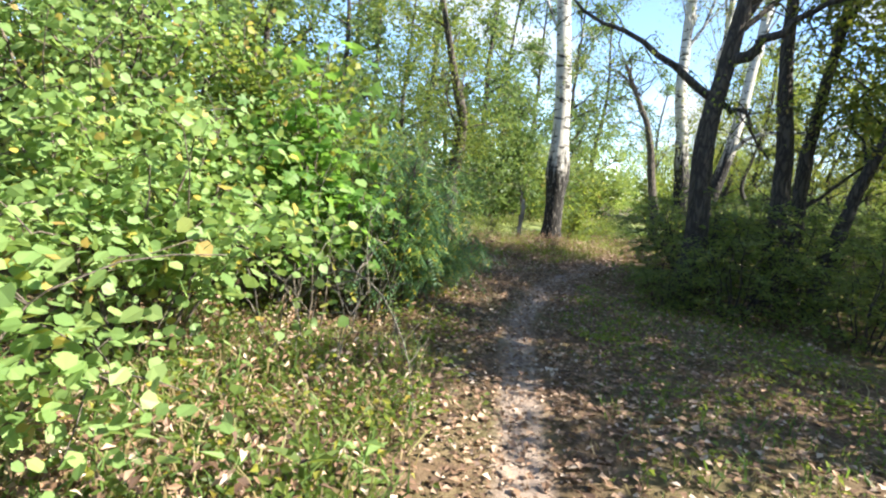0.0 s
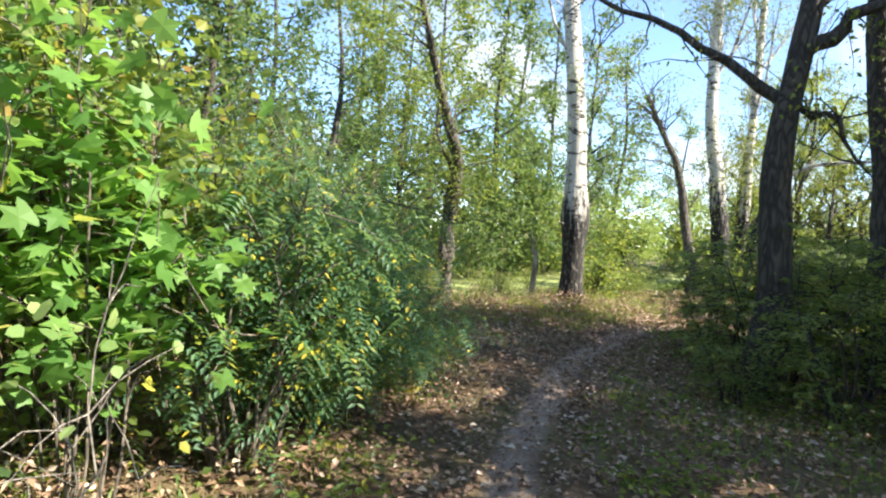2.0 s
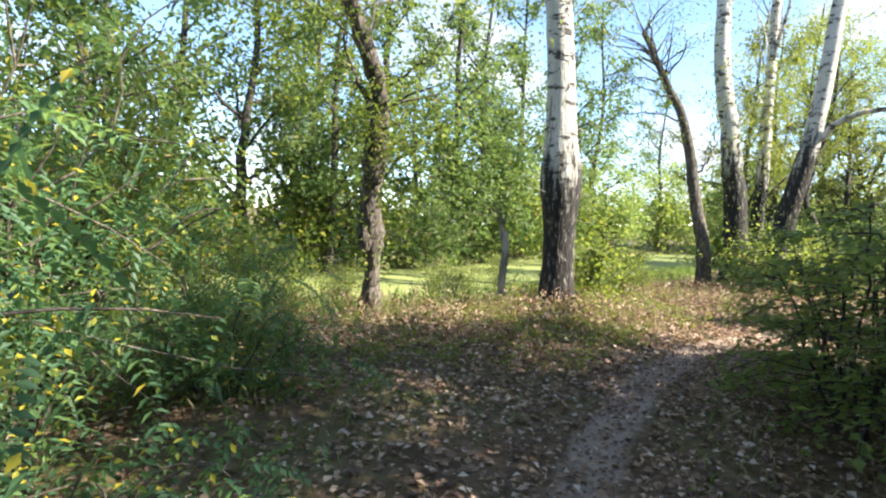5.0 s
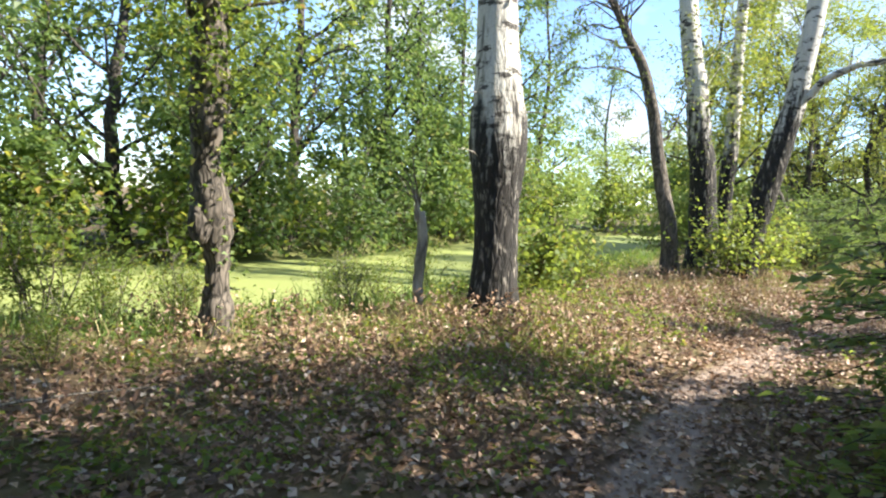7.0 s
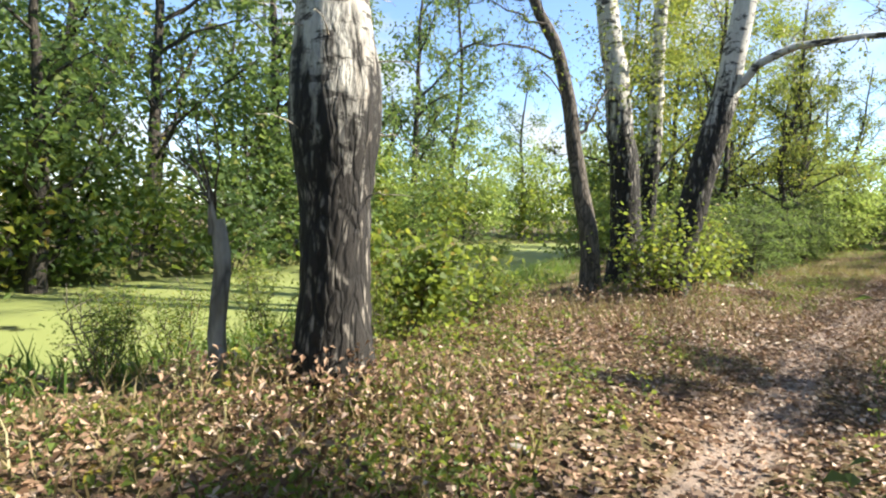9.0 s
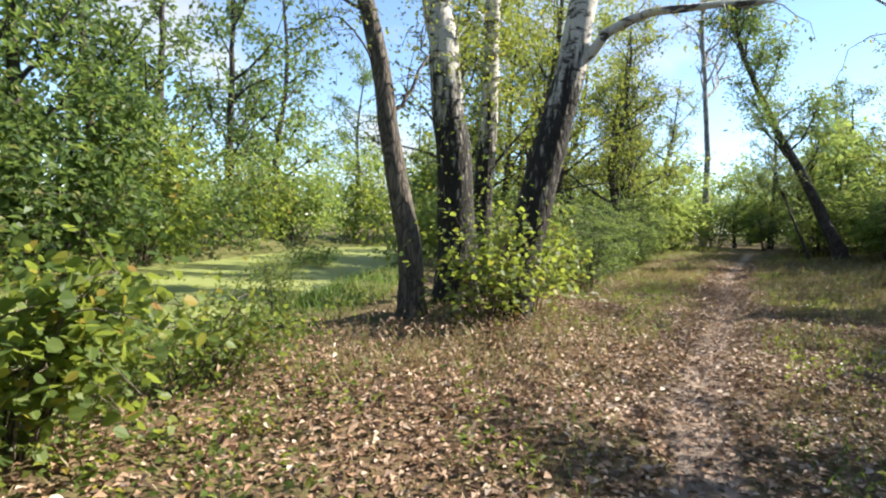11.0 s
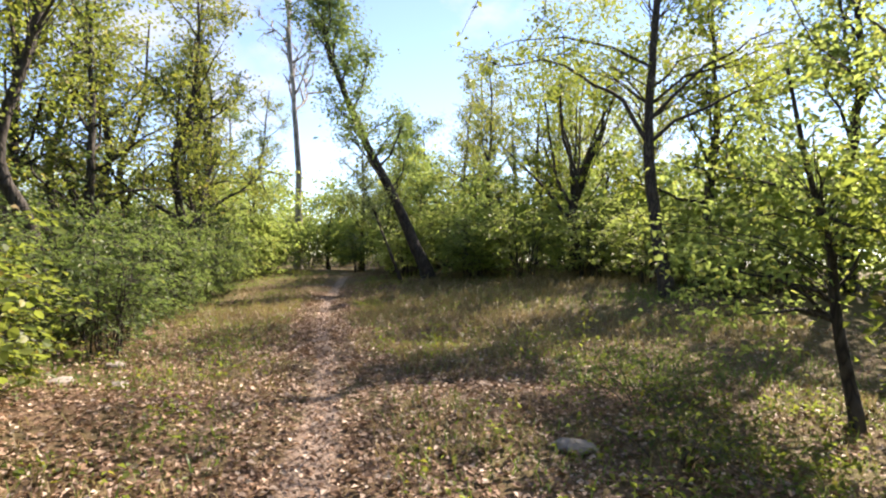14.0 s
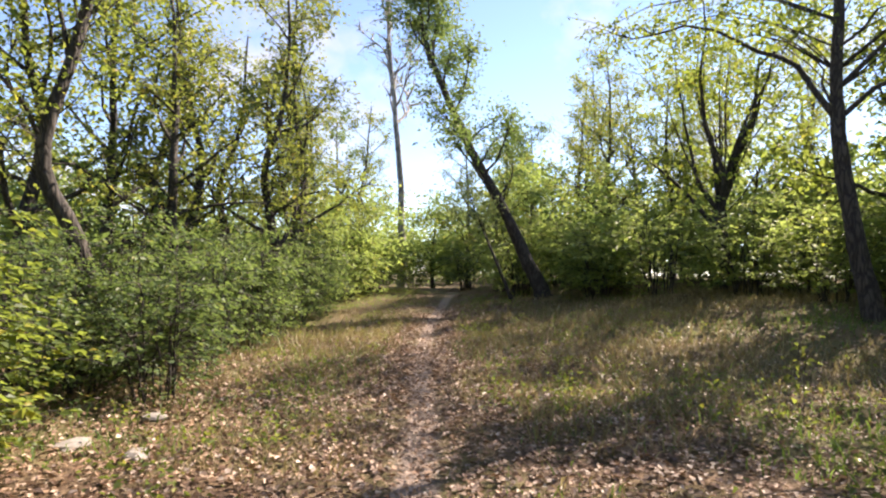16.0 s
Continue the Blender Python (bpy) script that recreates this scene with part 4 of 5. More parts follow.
grown_tree("grey_poplar_tree", 33.8, 38.4, "tall bare grey poplar with thin upswept limbs", rel([(33.8, 38.4, 0.5), (33.7, 38.5, 6), (33.4, 38.9, 11), (33.1, 39.2, 16), (32.9, 39.4, 20)], 33.8, 38.4),
     0.21, GREY, BARK_POPLAR, 33, thick=2.2, limbs=20, start=0.38, reach=4.2, rise=1.7, branches=8, per=1, leaf_size=0.14, tuft=0.2)
tree("forked_tree", 28.0, 22.3, "many-stemmed tree with thin upswept stems", rel([(28.05, 22.3, 0.4), (28.05, 22.3, 2.2), (28.0, 22.3, 3.2)], 28.0, 22.3),
     0.24, [((0.0, -0.4, 7.0), 2.6, 3.0, 2.2)], GREEN, BARK, 34, clumps=110, per=44, leaf_size=0.15, limbs=4, spread=0.4, tip=0.8,
     limb_lines=[(rel([(28.0, 22.3, 3.0), (28.1, 21.8, 4.6), (28.2, 21.2, 6.4), (28.2, 20.9, 8)], 28.0, 22.3), 0.075), (rel([(28.0, 22.3, 3.0), (28.0, 22.9, 4.2), (27.9, 23.3, 6.6), (27.8, 23.6, 8.5)], 28.0, 22.3), 0.075),
                 (rel([(28.0, 22.3, 3.0), (28.1, 22.3, 5), (28.1, 22.2, 8.6)], 28.0, 22.3), 0.06), (rel([(28.0, 22.3, 2.6), (27.7, 23.6, 4.2), (27.4, 24.6, 5.2)], 28.0, 22.3), 0.08)])
tree("forked_tree", 22.9, 19.1, "dark tree forked above, branches hanging over the clearing", rel([(22.9, 18.9, 0.3), (22.9, 19.2, 2.0), (22.9, 19.4, 3.6), (22.9, 19.45, 4.6), (22.9, 19.4, 6.4), (22.9, 19.2, 9)], 22.9, 19.1),
     0.17, [((-0.5, 3.0, 5.8), 1.3, 2.2, 0.6), ((-0.2, 1.2, 5.3), 0.9, 1.2, 0.5), ((0.2, -0.8, 8.2), 2.2, 2.4, 1.6), ((0.4, -2.0, 5.6), 1.2, 1.2, 0.8)], GREEN, BARK, 35, clumps=100, per=44, leaf_size=0.11, sides=14, tip=0.4,
     limb_lines=[(rel([(22.9, 19.45, 4.2), (22.8, 20.1, 5.3), (22.6, 20.8, 5.7), (22.4, 21.7, 6.3), (22.1, 22.9, 6.2), (21.9, 23.6, 6.5)], 22.9, 19.1), 0.06)])

# trees behind the bushes on the pond side of the clearing
tree("crooked_tree", 13.6, 27.2, "crooked dark tree with yellow-green leaves", rel([(13.6, 27.2, -0.2), (13.65, 27.2, 1.4), (13.2, 27.4, 2.7), (13.5, 27.3, 4.2), (13.8, 27.2, 6.5), (13.7, 27.2, 9)], 13.6, 27.2),
     0.13, [((0.2, 0, 7.0), 2.2, 2.0, 2.4), ((-0.8, 0.2, 4.2), 1.4, 1.2, 1.0)], GREEN, BARK, 36, clumps=150, per=56, leaf_size=0.088, spread=0.36)
lt = grown_tree("field_tree", 19.6, 31.0, "dark-stemmed tree with yellow-green leaves", [(0, 0, 0), (0.1, 0, 2), (-0.2, 0.1, 4), (0.3, 0, 6), (0.5, 0.2, 9.5)],
     0.16, YELLOW, BARK, 37, limbs=15, start=0.25, reach=3.0, per=5, leaf_size=0.125, group="yellowing trees")
for tx, ty, ta, ts in ((16.8, 30.6, 70, 0.95), (22.6, 33.6, 190, 1.0), (17.5, 35, 250, 1.15), (25.5, 36.5, 20, 1.0), (20.5, 38, 300, 1.2), (29, 41, 100, 1.0), (14.8, 32.4, 215, 1.1), (22.0, 36.4, 335, 1.15), (19.0, 33.6, 155, 1.05), (27.0, 38.6, 60, 1.0), (41.0, 28.6, 45, 1.1), (43.0, 24.2, 145, 1.2), (41.0, 21.0, 245, 1.1), (45.0, 32.6, 345, 1.25), (37.0, 16.0, 85, 1.0), (49.0, 28.0, 185, 1.3), (36.5, 44.0, 285, 1.1), (31.4, 26.6, 15, 0.85), (33.4, 23.4, 125, 0.95), (31.6, 20.2, 75, 0.8), (34.6, 29.2, 225, 1.0), (30.2, 30.6, 320, 0.7), (34.5, 34.8, 50, 0.9), (11.8, 28.8, 265, 0.9)):
    again(lt, tx, ty, ta, ts)

# shade-casting wood added on the sun's side of the path, and trees beyond
# shade, shade_b: trees added to shade the walk, most of them unseen
shade = grown_tree("wood_tree", 9.2, 6.0, "dense green tree of the added shade wood", [(0, 0, 0), (0.1, 0.1, 2.5), (-0.1, 0.2, 5), (0.2, 0, 9.0)],
     0.2, GREEN, BARK, 41, limbs=13, start=0.3, reach=3.0, per=8, leaf_size=0.16, tuft=0.22, group="woodland trees")
shade_b = grown_tree("wood_tree", 10.2, 10.6, "tree of the added shade wood with deep green crown", [(0, 0, 0), (-0.15, 0.1, 2.5), (0.2, -0.2, 5), (0.1, 0, 8.5)],
     0.17, GREEN, BARK, 42, limbs=13, start=0.25, reach=2.8, per=8, leaf_size=0.15, tuft=0.22, group="woodland trees")
tall = grown_tree("wood_tree", -7.0, 12.5, "tall green woodland tree", [(0, 0, 0), (0.2, 0.1, 3), (0.0, -0.2, 7), (0.3, 0.1, 12.5)],
     0.22, WOOD_GREEN, BARK, 43, limbs=16, start=0.12, reach=3.6, rise=0.5, branches=7, per=4, leaf_size=0.21, tuft=0.26, group="woodland trees", wood=False)
low = tree("wood_tree", 4.5, 39.0, "low rounded tree with deep green leaves", [(0, 0, 0), (0.1, 0.1, 1.5), (0.0, -0.1, 3.6)],
     0.12, [((0, 0, 2.9), 2.0, 2.0, 2.1), ((1.2, 0.4, 1.6), 1.3, 1.3, 1.3), ((-1.1, -0.5, 1.5), 1.3, 1.3, 1.3)], WOOD_GREEN, BARK, 44, clumps=150, per=29, leaf_size=0.235, spread=0.4, group="willows round the pond")
# set along the sun's rays, mostly out of view, to darken the ground
for tx, ty, ta, ts in ((6.8, -3.5, 220, 1.0), (13.5, 4.0, 310, 1.2), (4.5, -7.0, 20, 1.0), (11.5, -1.5, 90, 1.0), (7.7, 2.9, 15, 0.85), (8.6, 11.4, 65, 0.9), (12.7, 15.3, 75, 0.68), (26.4, 18.2, 165, 0.95), (7.9, 5.2, 130, 1.0), (15.0, 11.0, 200, 1.0), (20.0, 9.5, 10, 1.1),
                       (25.5, 15.0, 120, 1.0), (40.0, 34.0, 80, 0.9), (28.0, 9.0, 300, 1.2)):
    again(shade, tx, ty, ta, ts)
for tx, ty, ta, ts in ((8.4, 9.0, 70, 0.95), (13.0, 7.5, 250, 1.1), (-3.8, -3.5, 20, 0.9), (19.5, 12.8, 60, 0.85), (10.4, 12.6, 160, 0.85), (32.0, 24.6, 100, 0.8), (24.0, 12.0, 230, 1.1)):
    again(shade_b, tx, ty, ta, ts)
for tx, ty, ta, ts in ((-5.0, 9.4, 40, 0.75), (-4.6, 13.4, 100, 0.62), (-8.5, 7.0, 200, 0.9), (-5.4, 4.6, 310, 0.6), (-7.5, 1.5, 80, 0.8), (-10.5, 17.0, 20, 0.9), (-5.4, 26.2, 150, 1.05), (-2.6, 25.6, 30, 0.85), (-8.0, 21.5, 80, 0.9), (-9.5, 25.5, 260, 1.0),
                       (-1.8, 31.0, 60, 1.1), (-14, 22.5, 300, 1.1), (-5.0, 34.0, 210, 1.1), (1.2, 34.5, 10, 1.15), (-13.0, 11.0, 170, 1.1), (-10.0, 31.0, 120, 1.2), (-1.0, 41.0, 330, 1.0), (8.3, 46.5, 25, 1.25), (12.0, 51.5, 115, 1.3), (5.2, 41.8, 205, 1.2), (2.8, 38.0, 275, 1.15)):
    again(tall, tx, ty, ta, ts)
# the willow again, with sunlight painted into its leaf colour
low_b = tree("wood_tree", 4.4, 37.6, "low rounded tree with leaves painted pale as if sunlit", [(0, 0, 0), (0.1, 0.1, 1.5), (0.0, -0.1, 3.6)],
     0.12, [((0, 0, 3.2), 2.0, 2.0, 2.4), ((1.2, 0.4, 1.6), 1.3, 1.3, 1.3), ((-1.1, -0.5, 1.5), 1.3, 1.3, 1.3)], SUN_TINTED, BARK, 45, clumps=150, per=27, leaf_size=0.2, spread=0.4, group="willows round the pond")
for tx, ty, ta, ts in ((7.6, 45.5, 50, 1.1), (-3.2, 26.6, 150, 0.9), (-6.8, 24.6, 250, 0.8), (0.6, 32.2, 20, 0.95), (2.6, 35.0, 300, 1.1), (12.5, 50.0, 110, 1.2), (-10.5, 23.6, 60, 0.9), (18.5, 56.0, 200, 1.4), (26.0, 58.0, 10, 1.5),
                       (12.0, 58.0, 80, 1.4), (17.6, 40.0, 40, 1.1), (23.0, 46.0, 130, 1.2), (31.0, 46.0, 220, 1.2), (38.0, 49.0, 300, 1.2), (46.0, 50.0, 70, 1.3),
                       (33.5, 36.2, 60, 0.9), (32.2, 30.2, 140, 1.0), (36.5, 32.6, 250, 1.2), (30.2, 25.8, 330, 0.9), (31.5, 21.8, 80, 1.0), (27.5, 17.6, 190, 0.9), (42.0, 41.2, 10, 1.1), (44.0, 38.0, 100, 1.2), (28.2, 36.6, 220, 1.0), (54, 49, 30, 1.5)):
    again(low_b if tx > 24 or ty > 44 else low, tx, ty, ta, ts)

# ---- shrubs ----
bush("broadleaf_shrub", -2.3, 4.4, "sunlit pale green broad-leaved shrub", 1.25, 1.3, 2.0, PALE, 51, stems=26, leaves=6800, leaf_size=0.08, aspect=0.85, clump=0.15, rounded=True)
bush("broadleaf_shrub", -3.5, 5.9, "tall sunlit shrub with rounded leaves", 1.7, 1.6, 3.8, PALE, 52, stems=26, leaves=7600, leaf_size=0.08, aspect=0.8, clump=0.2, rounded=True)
bush("broadleaf_shrub", -2.0, 6.5, "thick green broad-leaved shrub", 1.15, 1.1, 3.1, GREEN, 53, stems=22, leaves=6400, leaf_size=0.078, aspect=0.8, clump=0.2, rounded=True)
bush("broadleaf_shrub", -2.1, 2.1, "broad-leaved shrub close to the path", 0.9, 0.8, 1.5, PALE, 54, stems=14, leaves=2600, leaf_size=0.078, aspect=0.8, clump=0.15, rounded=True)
bush("maple_sapling", -1.3, 5.6, "bright green young maple with large leaves", 0.55, 0.55, 2.7, MAPLE, 48, stems=9, leaves=900, leaf_size=0.13, aspect=1.0, clump=0.22, lobed=True, low=0.8, stem_r=0.009, kind="sapling")
bush("locust_shrub", -1.05, 8.0, "feathery locust shrub with yellowing leaflets", 1.2, 1.3, 2.3, LOCUST, 55, stems=24, leaves=1900, leaf_size=0.23, pinnate=True, clump=0.2)
bush("locust_shrub", -1.4, 10.3, "tall feathery locust shrub by the path", 1.3, 1.3, 2.5, LOCUST, 59, stems=24, leaves=1500, leaf_size=0.23, pinnate=True, clump=0.22)
bush("locust_shrub", -2.7, 9.6, "tall feathery locust shrub", 1.5, 1.4, 3.3, LOCUST, 56, stems=22, leaves=1300, leaf_size=0.25, pinnate=True, clump=0.28)
bush("locust_shrub", -0.8, 6.4, "locust shrub with arching yellowing shoots", 0.75, 0.75, 2.2, LOCUST, 57, stems=15, leaves=1100, leaf_size=0.24, pinnate=True, clump=0.18)
bush("locust_shrub", -0.45, 7.5, "low locust shrub with drooping yellowing shoots", 0.8, 0.85, 1.5, LOCUST, 46, stems=16, leaves=1000, leaf_size=0.22, pinnate=True, clump=0.17, low=0.06)
bush("locust_shrub", -0.25, 8.8, "low locust shrub spreading towards the path", 0.75, 0.8, 1.15, LOCUST, 47, stems=14, leaves=800, leaf_size=0.2, pinnate=True, clump=0.16, low=0.06)
bush("locust_shrub", -0.6, 11.9, "low locust shrub beside the path", 0.8, 0.8, 1.1, LOCUST, 50, stems=14, leaves=900, leaf_size=0.2, pinnate=True, clump=0.18)
bush("broadleaf_shrub", -2.6, 12.6, "tall green shrub by the pond bank", 1.4, 1.4, 3.2, GREEN, 58, stems=18, leaves=6000, leaf_size=0.08, clump=0.28)
bs = bush("bank_shrub", -2.3, 15.4, "thin leafy shrub on the pond bank", 0.9, 0.8, 1.6, GREEN, 49, stems=9, leaves=1700, leaf_size=0.065, clump=0.18, group="bank shrubs")
for tx, ty, ta, ts in ((-3.6, 16.0, 50, 1.2), (-1.5, 17.2, 130, 0.6), (-3.0, 14.0, 210, 1.2), (0.9, 18.6, 280, 0.5), (2.3, 19.3, 20, 0.55), (4.0, 21.6, 170, 0.6), (-4.8, 15.2, 330, 1.4), (6.2, 23.6, 70, 0.6), (-0.9, 14.9, 90, 0.35), (-0.6, 16.9, 160, 0.5), (1.2, 17.6, 240, 0.45), (1.6, 18.4, 310, 0.5), (3.4, 18.3, 40, 0.5), (-2.1, 17.7, 100, 0.6), (-1.9, 16.6, 15, 0.8), (-3.0, 17.0, 115, 0.8), (-4.2, 16.8, 215, 0.9), (-0.9, 17.6, 305, 0.45), (-2.7, 13.0, 75, 1.0)):
    again(bs, tx, ty, ta, ts)
hz = layered_shrub("hazel_shrub", 4.5, 11.9, "dark green shrub shading the path edge", 1.15, 2.1, HAZEL, 61, stems=10, per=10, leaf_size=0.075, group="dark shrubs")
layered_shrub("hazel_shrub", 5.55, 13.5, "green shrub with long hanging twigs", 1.2, 2.3, HAZEL, 62, stems=9, per=9, leaf_size=0.07, droop=0.3)
for tx, ty, ta, ts in ((5.4, 9.6, 140, 1.05), (7.7, 13.0, 230, 1.0), (6.6, 8.0, 310, 1.0), (8.3, 10.8, 90, 1.1), (4.4, 8.8, 200, 0.8), (4.6, 10.6, 20, 1.1), (3.55, 9.3, 260, 0.55), (5.3, 12.6, 150, 1.0), (6.2, 12.0, 200, 1.15), (5.6, 7.6, 30, 0.8), (8.0, 6.0, 280, 1.1), (10.2, 16.2, 45, 0.7), (6.7, 10.4, 75, 1.2)):
    again(hz, tx, ty, ta, ts)
bush("poplar_shoots", 8.5, 21.8, "bright green poplar shoots round the trunks", 0.9, 0.8, 1.4, GREEN, 63, stems=16, leaves=1500, leaf_size=0.085, clump=0.26, rounded=True, aspect=0.75)
bush("poplar_shoots", 9.9, 22.6, "bright leafy shoots at the poplar's foot", 0.8, 0.8, 1.5, GREEN, 64, stems=12, leaves=1600, leaf_size=0.08, clump=0.26, rounded=True, aspect=0.75)
layered_shrub("poplar_shoots", 11.4, 24.6, "green leafy bush behind the poplars", 1.3, 1.8, GREEN, 65, stems=12, branches=8, leaf_size=0.09, low=0.08)
bush("bank_shrub", 3.7, 18.9, "low leafy shrub with rounded leaves on the bank", 0.9, 0.7, 1.3, GREEN, 66, stems=16, leaves=2200, leaf_size=0.085, aspect=0.8, clump=0.17, rounded=True)
bush("bank_shrub", 4.8, 20.2, "low green shrub on the pond bank", 0.8, 0.7, 0.9, GREEN, 67, stems=14, leaves=1800, leaf_size=0.06, clump=0.16)
# shade on these two edge shrubs is put into a darker leaf colour
ed = layered_shrub("clearing_shrub", 14.4, 27.6, "dense leafy green shrub at the clearing's edge, darkened as if shaded", 1.5, 2.3, WOOD_GREEN, 68, stems=12, branches=8, twigs=4, per=8, leaf_size=0.085, group="clearing shrubs", low=0.08)
eg = layered_shrub("clearing_shrub", 16.2, 28.4, "dense green shrub at the clearing's edge, shade painted into its leaves", 1.5, 2.2, WOOD_GREEN, 69, stems=12, branches=8, twigs=4, per=8, leaf_size=0.085, group="clearing shrubs", low=0.08)
# lit copy of the edge shrub: sunlight is in the leaf colour
ey = layered_shrub("clearing_shrub", 27.6, 25.6, "yellow-green shrub beyond the clearing, sunlight painted into its leaves", 1.5, 2.3, SUN_TINTED, 70, stems=12, branches=8, twigs=4, per=8, leaf_size=0.1, group="clearing shrubs", low=0.08)
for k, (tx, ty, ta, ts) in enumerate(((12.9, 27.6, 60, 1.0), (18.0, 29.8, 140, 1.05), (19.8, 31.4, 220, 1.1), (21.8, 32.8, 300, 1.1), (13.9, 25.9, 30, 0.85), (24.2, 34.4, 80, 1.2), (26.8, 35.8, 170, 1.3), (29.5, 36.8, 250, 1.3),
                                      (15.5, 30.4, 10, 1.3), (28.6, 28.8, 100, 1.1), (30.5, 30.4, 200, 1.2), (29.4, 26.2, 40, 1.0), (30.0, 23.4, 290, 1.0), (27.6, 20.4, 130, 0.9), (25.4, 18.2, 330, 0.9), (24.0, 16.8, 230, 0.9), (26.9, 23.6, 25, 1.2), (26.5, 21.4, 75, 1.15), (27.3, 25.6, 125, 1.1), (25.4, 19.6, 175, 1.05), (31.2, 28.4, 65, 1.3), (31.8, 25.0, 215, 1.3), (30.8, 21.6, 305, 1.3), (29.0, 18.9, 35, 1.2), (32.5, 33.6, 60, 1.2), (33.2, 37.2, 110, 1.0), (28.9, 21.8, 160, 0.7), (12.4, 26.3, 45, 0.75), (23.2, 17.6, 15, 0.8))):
    # dark shrubs past x 30, y 32 stand in for the track's shaded opening
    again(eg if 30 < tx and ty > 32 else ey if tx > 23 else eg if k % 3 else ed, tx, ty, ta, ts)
# both young trees take the leaf with backlight painted in
tree("young_tree", 14.8, 17.0, "young crooked tree with backlight painted into its yellow leaves", rel([(14.75, 16.75, -0.2), (14.75, 16.95, 0.9), (14.75, 17.0, 1.5), (14.6, 17.2, 2.2), (14.5, 17.4, 3.2)], 14.8, 17.0),
     0.06, [((-0.2, 0.5, 1.9), 1.2, 1.1, 0.8), ((0.3, -0.2, 2.8), 1.2, 1.2, 0.9), ((0.1, 0.8, 1.0), 0.8, 0.7, 0.4)], SUN_TINTED, BARK, 71, clumps=100, per=34, leaf_size=0.08, spread=0.2)
tree("young_tree", 16.4, 15.6, "young tree with backlight painted into its pale leaves", [(0, 0, 0), (0.1, 0, 1.5), (-0.1, 0.2, 3), (0.1, 0.1, 5.4), (-0.1, 0.2, 8.2)],
     0.10, [((-0.8, 0.7, 4.6), 2.1, 2.0, 1.2), ((-0.2, 0.4, 2.4), 1.5, 1.4, 0.9), ((-0.2, 0.2, 6.8), 1.9, 1.9, 1.3)], SUN_TINTED, BARK, 72, clumps=120, per=34, leaf_size=0.085, spread=0.26)
bush("bramble", 13.2, 18.2, "low tangled bramble in the leaf litter", 0.9, 0.7, 0.45, DEEP, 73, stems=12, leaves=520, leaf_size=0.055, clump=0.14)
bush("bramble", 14.6, 18.6, "low tangled bramble beside the young tree", 1.0, 0.7, 0.5, DEEP, 74, stems=12, leaves=520, leaf_size=0.055, clump=0.14)
bush("sapling", 16.85, 19.7, "small bright sapling in the clearing", 0.2, 0.2, 0.75, YELLOW, 76, stems=3, stem_r=0.004, leaves=70, leaf_size=0.085, clump=0.09, low=0.25)

for k, (tx, ty, ta, ts) in enumerate(((15.3, 27.2, 200, 0.7), (17.2, 28.6, 20, 0.8), (13.4, 26.6, 290, 0.6), (18.8, 30.0, 100, 0.75), (20.9, 31.6, 60, 0.9), (23.0, 33.2, 160, 1.0))):
    again((ed, eg)[k % 2], tx, ty, ta, ts * 0.95, 1.45)
tk = bush("thicket", -3.8, 25.6, "dense green thicket closing the view", 2.2, 2.0, 3.0, GREEN, 77, stems=14, leaves=1600, leaf_size=0.22, clump=0.4, low=0.05, group="thickets")
tg = bush("thicket", 0.2, 29.6, "dense grey-green thicket beyond the pond", 2.2, 2.0, 3.2, WOOD_GREEN, 78, stems=14, leaves=1600, leaf_size=0.22, clump=0.42, low=0.05, group="thickets")
# paler thicket whose leaf colour stands in for sunlight
ty_ = bush("thicket", 24.5, 39.5, "dense thicket beyond the clearing, sunlight painted into its yellow-green leaves", 2.2, 2.0, 3.4, SUN_TINTED, 79, stems=14, leaves=1600, leaf_size=0.22, clump=0.42, low=0.05, group="thickets")
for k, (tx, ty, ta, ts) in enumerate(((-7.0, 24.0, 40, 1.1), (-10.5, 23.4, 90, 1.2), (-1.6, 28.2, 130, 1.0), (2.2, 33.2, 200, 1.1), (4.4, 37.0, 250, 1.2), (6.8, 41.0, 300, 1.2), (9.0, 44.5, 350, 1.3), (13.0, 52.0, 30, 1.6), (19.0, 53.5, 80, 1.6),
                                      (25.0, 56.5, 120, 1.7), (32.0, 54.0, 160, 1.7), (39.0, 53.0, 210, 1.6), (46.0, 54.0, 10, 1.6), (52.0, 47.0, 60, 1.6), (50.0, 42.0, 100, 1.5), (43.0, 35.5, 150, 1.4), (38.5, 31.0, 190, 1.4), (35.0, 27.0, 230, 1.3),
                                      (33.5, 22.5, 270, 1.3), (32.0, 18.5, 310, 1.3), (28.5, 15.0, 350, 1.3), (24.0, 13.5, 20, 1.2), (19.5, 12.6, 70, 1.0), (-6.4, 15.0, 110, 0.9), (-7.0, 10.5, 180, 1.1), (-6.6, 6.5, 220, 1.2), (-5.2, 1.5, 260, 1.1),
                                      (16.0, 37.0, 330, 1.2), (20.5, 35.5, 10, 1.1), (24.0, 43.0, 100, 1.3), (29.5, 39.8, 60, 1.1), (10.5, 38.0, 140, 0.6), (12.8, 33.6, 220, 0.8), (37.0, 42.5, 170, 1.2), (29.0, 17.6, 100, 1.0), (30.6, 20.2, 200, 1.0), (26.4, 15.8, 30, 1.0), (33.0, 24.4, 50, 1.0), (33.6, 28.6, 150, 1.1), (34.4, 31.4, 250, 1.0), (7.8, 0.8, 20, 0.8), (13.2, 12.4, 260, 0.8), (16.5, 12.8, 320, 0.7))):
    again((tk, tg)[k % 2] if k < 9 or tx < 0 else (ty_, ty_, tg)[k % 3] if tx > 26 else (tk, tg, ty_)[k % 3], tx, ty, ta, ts)
